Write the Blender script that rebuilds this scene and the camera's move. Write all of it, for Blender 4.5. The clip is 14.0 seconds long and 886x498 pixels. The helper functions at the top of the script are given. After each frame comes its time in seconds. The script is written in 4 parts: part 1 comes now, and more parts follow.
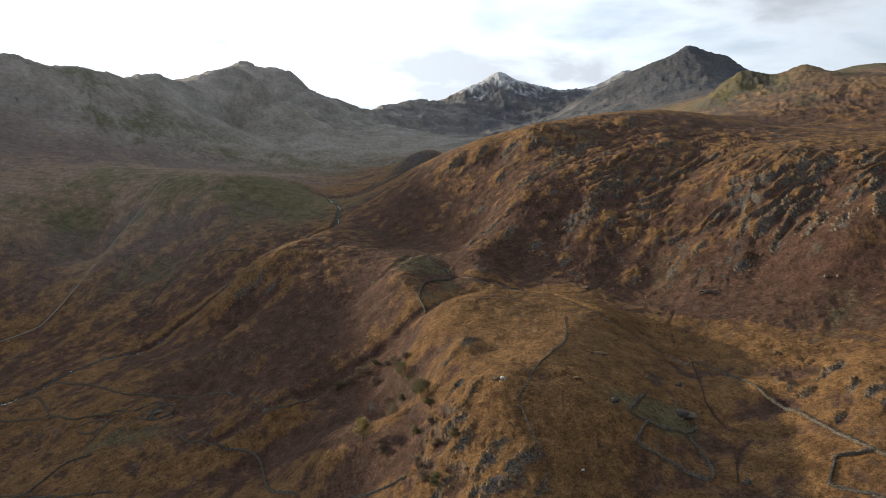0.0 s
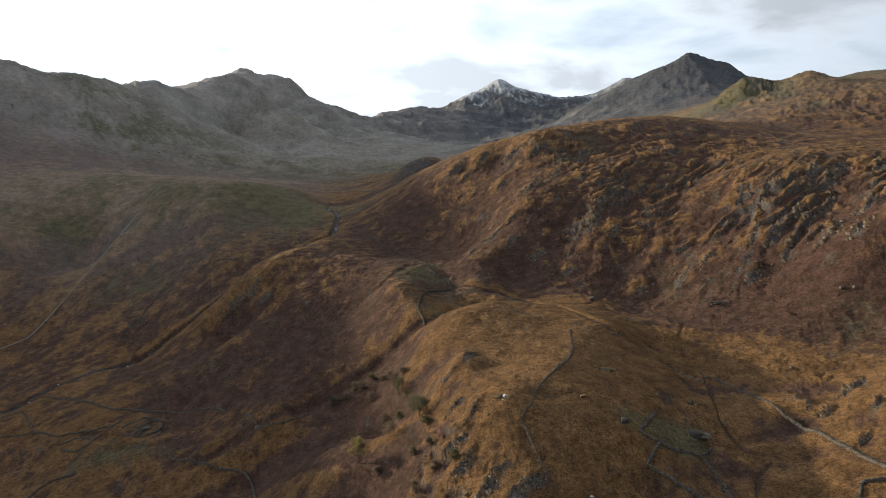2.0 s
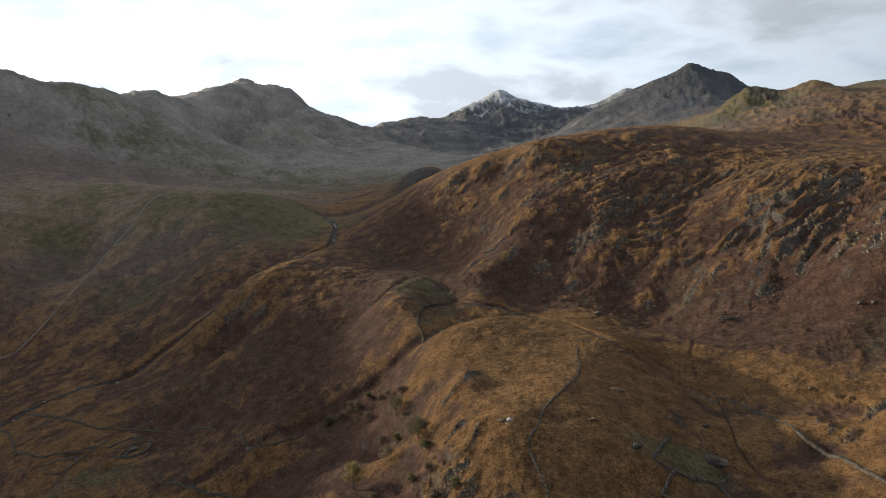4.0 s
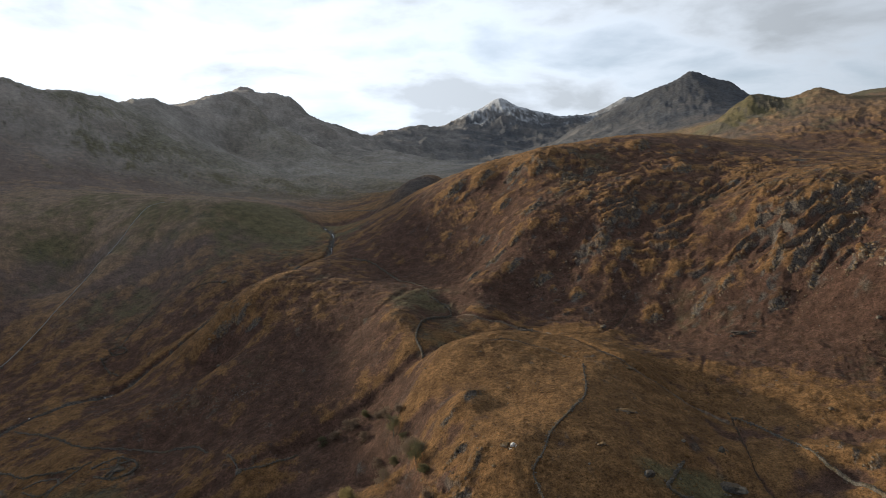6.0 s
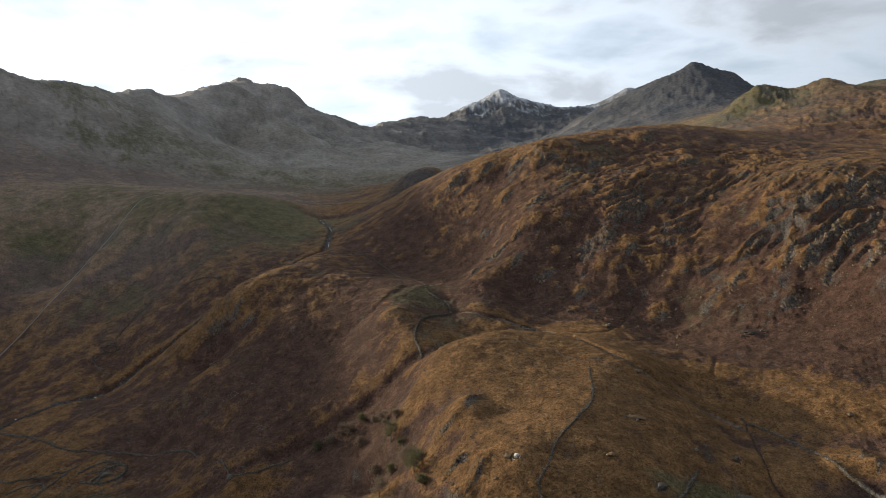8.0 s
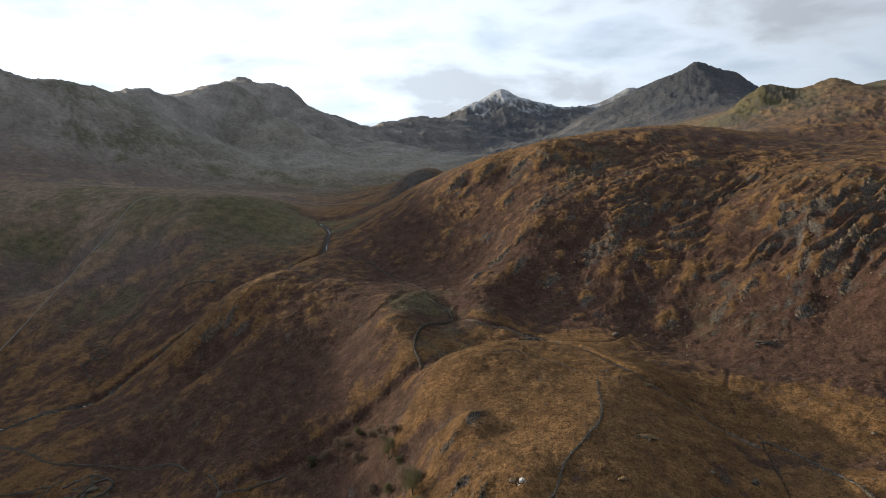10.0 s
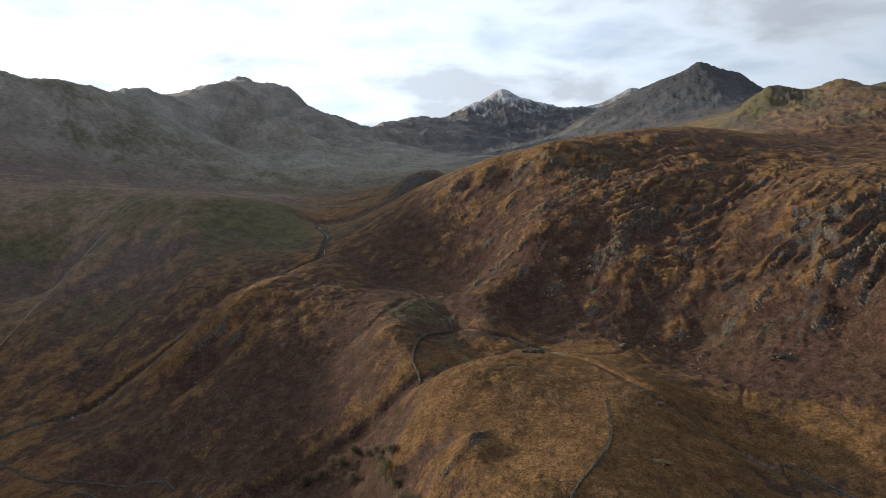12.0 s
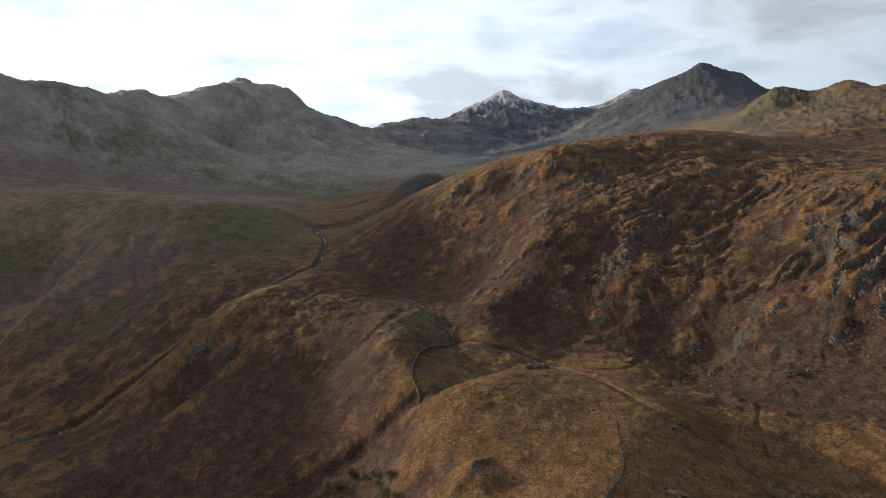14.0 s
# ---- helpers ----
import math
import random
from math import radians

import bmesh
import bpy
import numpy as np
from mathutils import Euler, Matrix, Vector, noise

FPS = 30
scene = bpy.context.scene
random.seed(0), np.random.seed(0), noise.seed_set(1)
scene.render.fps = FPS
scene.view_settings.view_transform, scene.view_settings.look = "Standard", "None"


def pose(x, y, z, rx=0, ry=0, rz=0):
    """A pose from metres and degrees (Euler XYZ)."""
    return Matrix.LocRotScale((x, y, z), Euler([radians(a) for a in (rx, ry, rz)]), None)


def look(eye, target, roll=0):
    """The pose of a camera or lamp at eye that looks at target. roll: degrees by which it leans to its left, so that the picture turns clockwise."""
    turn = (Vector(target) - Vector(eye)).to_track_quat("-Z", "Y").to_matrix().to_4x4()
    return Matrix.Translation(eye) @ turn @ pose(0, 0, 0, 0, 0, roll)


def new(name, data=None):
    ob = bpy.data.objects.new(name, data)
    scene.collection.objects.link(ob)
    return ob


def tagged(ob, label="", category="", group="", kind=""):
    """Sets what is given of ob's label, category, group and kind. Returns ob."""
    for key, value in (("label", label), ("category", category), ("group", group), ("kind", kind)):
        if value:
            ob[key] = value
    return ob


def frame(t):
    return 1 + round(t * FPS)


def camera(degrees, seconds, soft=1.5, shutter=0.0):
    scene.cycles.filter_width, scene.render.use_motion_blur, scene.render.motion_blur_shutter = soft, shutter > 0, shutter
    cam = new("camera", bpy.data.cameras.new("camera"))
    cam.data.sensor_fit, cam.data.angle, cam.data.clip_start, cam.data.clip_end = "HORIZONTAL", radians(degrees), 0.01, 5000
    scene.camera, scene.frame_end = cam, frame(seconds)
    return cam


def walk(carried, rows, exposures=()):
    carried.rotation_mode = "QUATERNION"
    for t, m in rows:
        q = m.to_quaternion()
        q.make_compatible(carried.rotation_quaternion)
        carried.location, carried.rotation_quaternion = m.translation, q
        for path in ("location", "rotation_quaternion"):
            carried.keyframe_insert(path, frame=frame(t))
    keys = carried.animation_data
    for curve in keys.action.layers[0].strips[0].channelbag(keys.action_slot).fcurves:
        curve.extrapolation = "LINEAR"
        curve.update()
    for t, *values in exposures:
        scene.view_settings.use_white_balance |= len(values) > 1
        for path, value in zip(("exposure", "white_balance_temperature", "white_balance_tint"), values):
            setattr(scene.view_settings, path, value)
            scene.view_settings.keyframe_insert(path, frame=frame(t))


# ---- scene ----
cam = camera(72.0, 14.0, 0.8)
PATH = [
    (0, 0.00, 0.00, 400.00, 83.50, -0.03, -0.04),
    (0.5, 0.12, 3.96, 400.00, 83.64, -0.05, -0.04),
    (1, 0.21, 7.94, 399.98, 83.78, -0.05, -0.03),
    (1.5, 0.28, 11.95, 399.93, 83.96, -0.04, -0.03),
    (2, 0.32, 16.00, 399.89, 84.18, -0.04, -0.03),
    (2.5, 0.35, 20.03, 399.88, 84.46, -0.04, -0.01),
    (3, 0.38, 24.04, 399.91, 84.73, -0.05, 0.00),
    (5.5, 0.66, 44.14, 400.65, 85.72, -0.09, 0.04),
    (6, 0.74, 48.17, 400.90, 85.91, -0.08, 0.03),
    (6.5, 0.82, 52.14, 401.21, 85.29, -0.07, 0.01),
    (7, 0.90, 56.07, 401.60, 85.11, -0.06, 0.01),
    (7.5, 0.95, 59.98, 402.08, 85.12, -0.08, 0.02),
    (8, 0.96, 63.92, 402.63, 85.13, -0.10, 0.04),
    (10.5, 0.84, 83.94, 405.86, 85.10, -0.22, 0.11),
    (11, 0.83, 87.98, 406.69, 85.10, -0.25, 0.13),
    (11.5, 0.85, 92.03, 407.66, 85.09, -0.28, 0.15),
    (12, 0.87, 96.06, 408.72, 85.09, -0.29, 0.16),
    (12.5, 0.90, 100.09, 409.84, 85.10, -0.28, 0.18),
    (13, 0.93, 104.10, 411.01, 85.11, -0.27, 0.19),
    (13.5, 0.98, 108.10, 412.20, 85.14, -0.25, 0.22),
    (14, 1.04, 112.09, 413.42, 85.14, -0.23, 0.23),
]
walk(cam, [(t, pose(*m)) for t, *m in PATH], [(0, 1.00, 5650, 7.5), (3, 0.88, 5600, 7.5), (5.5, 0.69, 5600, 7.5), (7, 0.78, 5600, 7.5), (9, 0.78, 5550, 7.5), (14, 0.77, 5500, 7.5)])

# ---- light: a low winter sun to the south-west behind broken cloud ----
SUN_AZ, SUN_EL = -63.0, 12.3  # degrees to the right of straight ahead, and above the horizon
world = bpy.data.worlds.new("overcast_sky")
scene.world = world
world.use_nodes = True


def build_sky(tree):
    n, link = tree.nodes, tree.links.new
    n.clear()
    out = n.new("ShaderNodeOutputWorld")
    sky = n.new("ShaderNodeTexSky")
    sky.sky_type, sky.sun_disc = "NISHITA", False
    sky.sun_elevation, sky.sun_rotation = radians(SUN_EL), radians(SUN_AZ)
    sky.air_density, sky.dust_density = 1.0, 2.0
    blue = n.new("ShaderNodeBackground")
    blue.inputs["Strength"].default_value = 0.07
    link(sky.outputs[0], blue.inputs["Color"])
    # the cloud deck: a flat layer seen in perspective, brighter towards the sun
    coord = n.new("ShaderNodeTexCoord")
    sep = n.new("ShaderNodeSeparateXYZ")
    link(coord.outputs["Generated"], sep.inputs[0])
    up = n.new("ShaderNodeMath")
    up.operation = "ADD"
    up.inputs[1].default_value = 0.16
    link(sep.outputs["Z"], up.inputs[0])
    high = n.new("ShaderNodeMath")
    high.operation = "MAXIMUM"
    high.inputs[1].default_value = 0.05
    link(up.outputs[0], high.inputs[0])
    flat = n.new("ShaderNodeVectorMath")
    flat.operation = "DIVIDE"
    link(coord.outputs["Generated"], flat.inputs[0])
    cup = n.new("ShaderNodeCombineXYZ")
    for k in range(2):
        link(high.outputs[0], cup.inputs[k])
    cup.inputs[2].default_value = 1.0
    link(cup.outputs[0], flat.inputs[1])
    puff = n.new("ShaderNodeTexNoise")
    puff.inputs["Scale"].default_value, puff.inputs["Detail"].default_value = 1.5, 9.0
    puff.inputs["Roughness"].default_value, puff.inputs["Distortion"].default_value = 0.52, 0.25
    shift = n.new("ShaderNodeVectorMath")
    shift.inputs[1].default_value = (3.7, 1.2, 0.4)
    link(flat.outputs[0], shift.inputs[0])
    link(shift.outputs[0], puff.inputs["Vector"])
    cover = n.new("ShaderNodeValToRGB")
    cover.color_ramp.elements[0].position, cover.color_ramp.elements[1].position = 0.30, 0.50
    cover.color_ramp.elements[0].color = (0.55, 0.55, 0.55, 1)
    link(puff.outputs["Fac"], cover.inputs["Fac"])
    shade = n.new("ShaderNodeValToRGB")
    e = shade.color_ramp.elements
    e[0].position, e[0].color = 0.44, (1.0, 0.99, 0.975, 1)
    e[1].position, e[1].color = 0.60, (0.645, 0.632, 0.612, 1)
    link(puff.outputs["Fac"], shade.inputs["Fac"])
    # glow round the hidden sun
    toward = n.new("ShaderNodeVectorMath")
    toward.operation = "DOT_PRODUCT"
    a, el = radians(SUN_AZ), radians(SUN_EL)
    toward.inputs[1].default_value = (math.sin(a) * math.cos(el), math.cos(a) * math.cos(el), math.sin(el))
    link(coord.outputs["Generated"], toward.inputs[0])
    glow = n.new("ShaderNodeMapRange")
    glow.interpolation_type = "SMOOTHSTEP"
    glow.inputs["From Min"].default_value, glow.inputs["From Max"].default_value = -0.6, 1.0
    glow.inputs["To Min"].default_value, glow.inputs["To Max"].default_value = 0.31, 0.84
    link(toward.outputs["Value"], glow.inputs["Value"])
    cloud = n.new("ShaderNodeBackground")
    # clouds away from the sun are bluer
    cool = n.new("ShaderNodeMapRange")
    cool.inputs["From Min"].default_value, cool.inputs["From Max"].default_value = -0.5, 0.7
    link(toward.outputs["Value"], cool.inputs["Value"])
    tone = n.new("ShaderNodeMix")
    tone.data_type = "RGBA"
    tone.inputs["A"].default_value, tone.inputs["B"].default_value = (1.0, 0.99, 0.975, 1), (1, 1, 1, 1)
    link(cool.outputs["Result"], tone.inputs["Factor"])
    hue = n.new("ShaderNodeMix")
    hue.data_type, hue.blend_type = "RGBA", "MULTIPLY"
    hue.inputs["Factor"].default_value = 1.0
    link(shade.outputs["Color"], hue.inputs["A"])
    link(tone.outputs["Result"], hue.inputs["B"])
    link(hue.outputs["Result"], cloud.inputs["Color"])
    link(glow.outputs["Result"], cloud.inputs["Strength"])
    mix = n.new("ShaderNodeMixShader")
    link(cover.outputs["Color"], mix.inputs[0])
    link(blue.outputs[0], mix.inputs[1])
    link(cloud.outputs[0], mix.inputs[2])
    link(mix.outputs[0], out.inputs["Surface"])


build_sky(world.node_tree)
sun = new("sun", bpy.data.lights.new("sun", "SUN"))
sun.data.energy, sun.data.angle, sun.data.color = 4.3, radians(1.2), (1.0, 0.77, 0.48)
a, el = radians(SUN_AZ), radians(SUN_EL)
sun.matrix_world = look((math.sin(a) * math.cos(el), math.cos(a) * math.cos(el), math.sin(el)), (0, 0, 0))


# ---- noise over the plan ----
def lattice(ix, iy, seed):
    h = (ix.astype(np.int64) * 374761393 + iy.astype(np.int64) * 668265263 + seed * 974711) & 0x7FFFFFFF
    h = ((h ^ (h >> 13)) * 1274126177) & 0x7FFFFFFF
    return ((h ^ (h >> 16)) & 0xFFFF) / 32767.5 - 1.0


def wave(x, y, size, seed):
    """Smooth noise from -1 to 1, one swell every size metres."""
    u, v = x / size, y / size
    iu, iv = np.floor(u), np.floor(v)
    fu, fv = u - iu, v - iv
    su, sv = fu * fu * fu * (fu * (fu * 6 - 15) + 10), fv * fv * fv * (fv * (fv * 6 - 15) + 10)
    a = lattice(iu, iv, seed) * (1 - su) + lattice(iu + 1, iv, seed) * su
    b = lattice(iu, iv + 1, seed) * (1 - su) + lattice(iu + 1, iv + 1, seed) * su
    return a * (1 - sv) + b * sv


def fbm(x, y, size, octaves, seed, gain=0.5):
    total, amp = np.zeros_like(x), 1.0
    for k in range(octaves):
        c, s = math.cos(0.6 * k), math.sin(0.6 * k)
        total += amp * wave(x * c - y * s, x * s + y * c, size, seed + k * 17)
        size, amp = size * 0.5, amp * gain
    return total


def ridged(x, y, size, octaves, seed, gain=0.55):
    total, amp = np.zeros_like(x), 1.0
    for k in range(octaves):
        c, s = math.cos(0.8 * k), math.sin(0.8 * k)
        total += amp * (1 - 2 * np.abs(wave(x * c - y * s, x * s + y * c, size, seed + k * 13)))
        size, amp = size * 0.5, amp * gain
    return total


def ease(x, lo, hi):
    t = np.clip((x - lo) / (hi - lo), 0, 1)
    return t * t * (3 - 2 * t)


def near_line(x, y, line):
    """Distance in plan from a line of points."""
    best = np.full(x.shape, 1e9)
    for p, q in zip(line[:-1], line[1:]):
        dx, dy = q[0] - p[0], q[1] - p[1]
        t = np.clip(((x - p[0]) * dx + (y - p[1]) * dy) / (dx * dx + dy * dy), 0, 1)
        best = np.minimum(best, np.hypot(x - p[0] - t * dx, y - p[1] - t * dy))
    return best


# ---- the lie of the land: crests, foots, spurs and water courses, metres above the sea ----
LANDFORMS = {}
LANDFORMS["left_ridge"] = [(-1009, 1330, 662), (-945, 1380, 674), (-926, 1420, 658), (-872, 1480, 666), (-847, 1530, 660), (-818, 1620, 654), (-806, 1746, 692), (-799, 1950, 716)]
LANDFORMS["twin_ridge"] = [(-953, 2620, 838), (-923, 2981, 947), (-833, 2900, 901), (-739, 2820, 895), (-653, 2850, 853), (-581, 2870, 795), (-490, 2870, 767), (-430, 2900, 748), (-305, 3250, 784), (-201, 3500, 835), (-11, 3750, 877)]
LANDFORMS["front_spur"] = [(-788, 1990, 726), (-738, 2080, 760), (-672, 2120, 759), (-605, 2080, 714), (-504, 1960, 638), (-412, 1900, 582)]
LANDFORMS["spur_gap"] = [(-820, 2480, 740), (-700, 2450, 690)]
LANDFORMS["summit_ridge"] = [(101, 3900, 948), (239, 3960, 1009), (364, 4003, 1082), (440, 4000, 1047), (597, 3960, 985), (721, 3950, 969), (878, 3930, 966), (969, 3870, 985), (1120, 3820, 1062), (1226, 3700, 1009)]
LANDFORMS["dark_peak"] = [(820, 2950, 820), (860, 2750, 870), (879, 2560, 886), (911, 2460, 896), (949, 2423, 909), (1008, 2400, 879), (1086, 2380, 854), (1138, 2350, 814), (1284, 2300, 748), (1915, 2300, 687)]
LANDFORMS["dark_peak_foot"] = [(394, 2450, 629), (522, 2150, 630), (633, 1900, 611), (741, 1750, 634)]
LANDFORMS["left_face"] = [(-802, 1220, 530), (-701, 1320, 529), (-548, 1313, 452), (-580, 1800, 543), (-516, 2150, 571), (-293, 2002, 542), (-191, 2292, 601), (-57, 2700, 591)]
LANDFORMS["left_foot"] = [(-731, 1020, 452), (-615, 1060, 436), (-497, 1120, 418), (-383, 1250, 417), (-219, 1300, 412), (-111, 1300, 433), (-31, 1450, 444)]
LANDFORMS["cwm_floor"] = [(-301, 1080, 406), (-222, 1080, 393), (-165, 1100, 396), (-97, 1130, 413), (-186, 960, 362)]
LANDFORMS["headwall"] = [(38, 2500, 543), (309, 2900, 645), (592, 3000, 680), (244, 3500, 805), (546, 3400, 793)]
LANDFORMS["bluff"] = [(-55, 985, 432), (-28, 985, 438), (2, 1010, 440)]
LANDFORMS["bluff_foot"] = [(-74, 965, 402), (-89, 985, 402), (-61, 935, 398), (-33, 930, 400)]
LANDFORMS["green_shoulder"] = [(-668, 930, 423), (-584, 930, 417), (-482, 900, 412), (-382, 849, 401), (-302, 835, 406), (-261, 850, 400), (-222, 880, 390), (-187, 850, 375)]
LANDFORMS["pipe_slope"] = [(-383, 846, 400), (-386, 790, 367), (-389, 740, 338), (-393, 665, 294), (-398, 590, 250), (-438, 545, 234)]
LANDFORMS["left_wall_slope"] = [(-531, 730, 345), (-459, 720, 312), (-478, 650, 289), (-426, 625, 270), (-405, 745, 309), (-336, 748, 343), (-318, 775, 370), (-253, 775, 372), (-281, 760, 377), (-220, 657, 325), (-241, 676, 330), (-307, 680, 304), (-314, 590, 266), (-218, 750, 354)]
LANDFORMS["stream"] = [(-190, 960, 379), (-160, 870, 372), (-136, 806, 364), (-130, 760, 355), (-126, 715, 346), (-150, 692, 335), (-172, 662, 322), (-190, 633, 311), (-208, 607, 299), (-222, 585, 286), (-252, 561, 261), (-266, 545, 247), (-298, 520, 243), (-324, 493, 233), (-341, 460, 227), (-366, 420, 222)]
LANDFORMS["spur_crest"] = [(-90, 680, 345), (-112, 684, 347), (-128, 650, 344), (-143, 603, 340), (-160, 590, 334), (-172, 579, 327), (-190, 566, 308), (-203, 560, 293)]
LANDFORMS["spur_mid"] = [(-44, 640, 332), (-70, 600, 333), (19, 586, 332), (-36, 486, 325), (-46, 480, 313), (-71, 502, 300), (-90, 578, 333), (-112, 605, 338), (-88, 540, 317), (-126, 536, 307), (-103, 490, 286), (-170, 503, 277), (-181, 534, 268), (-130, 450, 263)]
LANDFORMS["spur_low"] = [(-136, 428, 249), (-107, 394, 253), (-189, 451, 238), (-215, 429, 234), (-262, 419, 227), (-114, 362, 224), (-254, 455, 239), (-197, 478, 254), (-280, 400, 214), (-164, 347, 214), (-235, 352, 211), (-327, 380, 208)]
LANDFORMS["gully"] = [(-33, 418, 285), (-56, 410, 267), (-82, 408, 255), (-90, 404, 251), (-116, 385, 243), (-138, 372, 233)]
LANDFORMS["flank_foot"] = [(-29, 391, 279), (-32, 362, 254), (-48, 346, 259), (-57, 320, 251), (-41, 292, 242)]
LANDFORMS["knoll_crest"] = [(-6, 408, 312), (7, 420, 317), (27, 430, 320), (47, 430, 322), (65, 414, 321), (82, 400, 319), (55, 395, 318), (51, 408, 320), (64, 385, 314)]
LANDFORMS["knoll_back"] = [(-2, 434, 306), (16, 446, 309), (36, 456, 311), (62, 485, 313), (80, 462, 314), (105, 432, 314)]
LANDFORMS["saddle"] = [(-13, 430, 306), (-17, 446, 312.5), (-16, 465, 315.5), (-13, 485, 317), (-3, 501, 316), (9, 512, 316), (2, 525, 320), (-6, 540, 324), (-15, 556, 330), (-34, 530, 328), (-38, 580, 331)]
LANDFORMS["knoll_west"] = [(-25, 372, 282), (-16, 385, 298), (-4, 350, 293), (11, 346, 307), (14, 352, 304), (27, 340, 303), (30, 297, 301), (-1, 300, 279), (-6, 275, 264), (22, 258, 275), (-19, 305, 261)]
LANDFORMS["knoll_east"] = [(105, 385, 316), (87, 330, 304), (61, 324, 307), (82, 328, 303), (48, 301, 300), (66, 301, 300), (134, 385, 298)]
LANDFORMS["knoll_south"] = [(83, 285, 292), (99, 281, 284), (127, 316, 290), (119, 297, 283), (126, 281, 274), (56, 268, 286), (52, 243, 270), (113, 248, 267), (22, 232, 268), (85, 252, 268)]
LANDFORMS["basin"] = [(116, 480, 314), (151, 465, 308), (152, 397, 307), (192, 438, 317), (147, 344, 288), (197, 437, 317), (191, 356, 303), (176, 309, 296), (163, 323, 292)]
LANDFORMS["basin_south"] = [(172, 300, 288), (176, 285, 288), (191, 321, 293), (197, 306, 296), (210, 302, 306), (182, 248, 286), (160, 238, 275), (146, 265, 277), (236, 387, 320), (246, 330, 312), (251, 370, 316)]
LANDFORMS["hill_foot"] = [(22, 508, 323), (58, 535, 324), (106, 526, 329), (139, 500, 320), (172, 485, 318), (212, 485, 350), (225, 466, 347), (217, 449, 332), (238, 449, 340), (255, 430, 352), (246, 412, 334), (275, 412, 367), (278, 392, 345)]
LANDFORMS["hill_mid"] = [(44, 620, 358), (38, 552, 342), (115, 570, 359), (134, 554, 361), (175, 581, 388), (183, 520, 353), (240, 506, 368), (241, 477, 365), (263, 499, 390), (287, 484, 385), (286, 430, 376), (303, 422, 388)]
LANDFORMS["hill_upper"] = [(-16, 735, 399), (11, 735, 412), (72, 724, 430), (77, 608, 386), (108, 633, 406), (165, 616, 412), (152, 688, 433), (205, 640, 425), (247, 601, 411), (261, 541, 411), (295, 524, 419), (329, 500, 417), (356, 500, 422)]
LANDFORMS["hill_crest"] = [(-38, 860, 416), (5, 800, 435), (46, 753, 444), (102, 724, 456), (144, 730, 460), (191, 760, 476), (238, 800, 488), (289, 820, 492), (338, 850, 489), (255, 701, 452), (303, 637, 434)]
LANDFORMS["hill_back"] = [(15, 1000, 416), (113, 1050, 417), (280, 1150, 476), (385, 1150, 497), (407, 1000, 493)]
LANDFORMS["plateau"] = [(399, 900, 492), (436, 860, 484), (471, 773, 466), (511, 740, 463), (547, 700, 456)]
LANDFORMS["far_knoll"] = [(477, 1150, 543), (513, 1120, 577), (533, 1100, 588), (605, 1120, 580), (598, 1075, 588), (613, 1068, 597), (628, 1060, 590), (656, 1050, 581), (574, 959, 540), (539, 1068, 562), (637, 930, 541)]
LANDFORMS["green_rise"] = [(906, 1400, 647), (942, 1380, 654), (995, 1350, 646), (1077, 1300, 620)]
LANDFORMS["near_ground"] = [(0, 150, 225), (-150, 150, 200), (150, 120, 260), (-300, 250, 205), (300, 150, 300), (0, 0, 210), (-200, -200, 190), (250, -150, 270), (0, -600, 200), (-600, 0, 230), (650, 100, 400), (-500, 350, 225), (400, 350, 340), (-700, -800, 200), (800, -700, 380)]
# unseen ground off to the left, its heights set to shade the valley
LANDFORMS["left_shading_mass"] = [(-1085, 1245, 645), (-1160, 1110, 548), (-1330, 1080, 490), (-900, 700, 446), (-1100, 900, 500), (-790, 950, 470), (-1300, 500, 380), (-650, 620, 325), (-1700, 1500, 500), (-2200, 1000, 400)]
LANDFORMS["lee"] = [(-930, 1720, 640), (-960, 1860, 640), (-1010, 1600, 600), (-640, 3150, 700), (-500, 3280, 690), (745, 3760, 925), (885, 3680, 905)]
LANDFORMS["behind"] = [(-1500, 2600, 500), (-2000, 3500, 450), (-300, 4700, 600), (900, 4700, 650), (1800, 3500, 550), (2500, 2500, 450), (1500, 1500, 500), (2600, 800, 400), (-2500, -1500, 250), (0, -2500, 220), (2500, -1500, 350), (-700, 4600, 500)]


class Land:
    """A smooth surface through the landform lines."""

    def __init__(self, forms):
        pts = np.array([p for line in forms.values() for p in line], float)
        self.xy, z = pts[:, :2], pts[:, 2]
        self.soft = 5 + 0.014 * np.hypot(pts[:, 0], pts[:, 1])
        n = len(pts)
        d2 = ((self.xy[:, None] - self.xy[None]) ** 2).sum(-1)
        a = np.zeros((n + 3, n + 3))
        a[:n, :n] = -np.sqrt(d2 + self.soft[None] ** 2)
        a[:n, :n] += np.eye(n) * 1.0
        a[:n, n:] = np.c_[np.ones(n), self.xy / 1000]
        a[n:, :n] = a[:n, n:].T
        self.w = np.linalg.solve(a, np.r_[z, 0, 0, 0])

    def __call__(self, x, y):
        x, y = np.asarray(x, float), np.asarray(y, float)
        shape = x.shape
        x, y = x.ravel(), y.ravel()
        z = self.w[-3] + self.w[-2] * x / 1000 + self.w[-1] * y / 1000
        px, py, c2, w = self.xy[:, 0], self.xy[:, 1], self.soft ** 2, self.w[:-3]
        for k in range(0, len(x), 2048):
            q = slice(k, k + 2048)
            z[q] -= np.sqrt((x[q, None] - px) ** 2 + (y[q, None] - py) ** 2 + c2) @ w
        return z.reshape(shape)


land = Land(LANDFORMS)
STREAM = LANDFORMS["stream"]


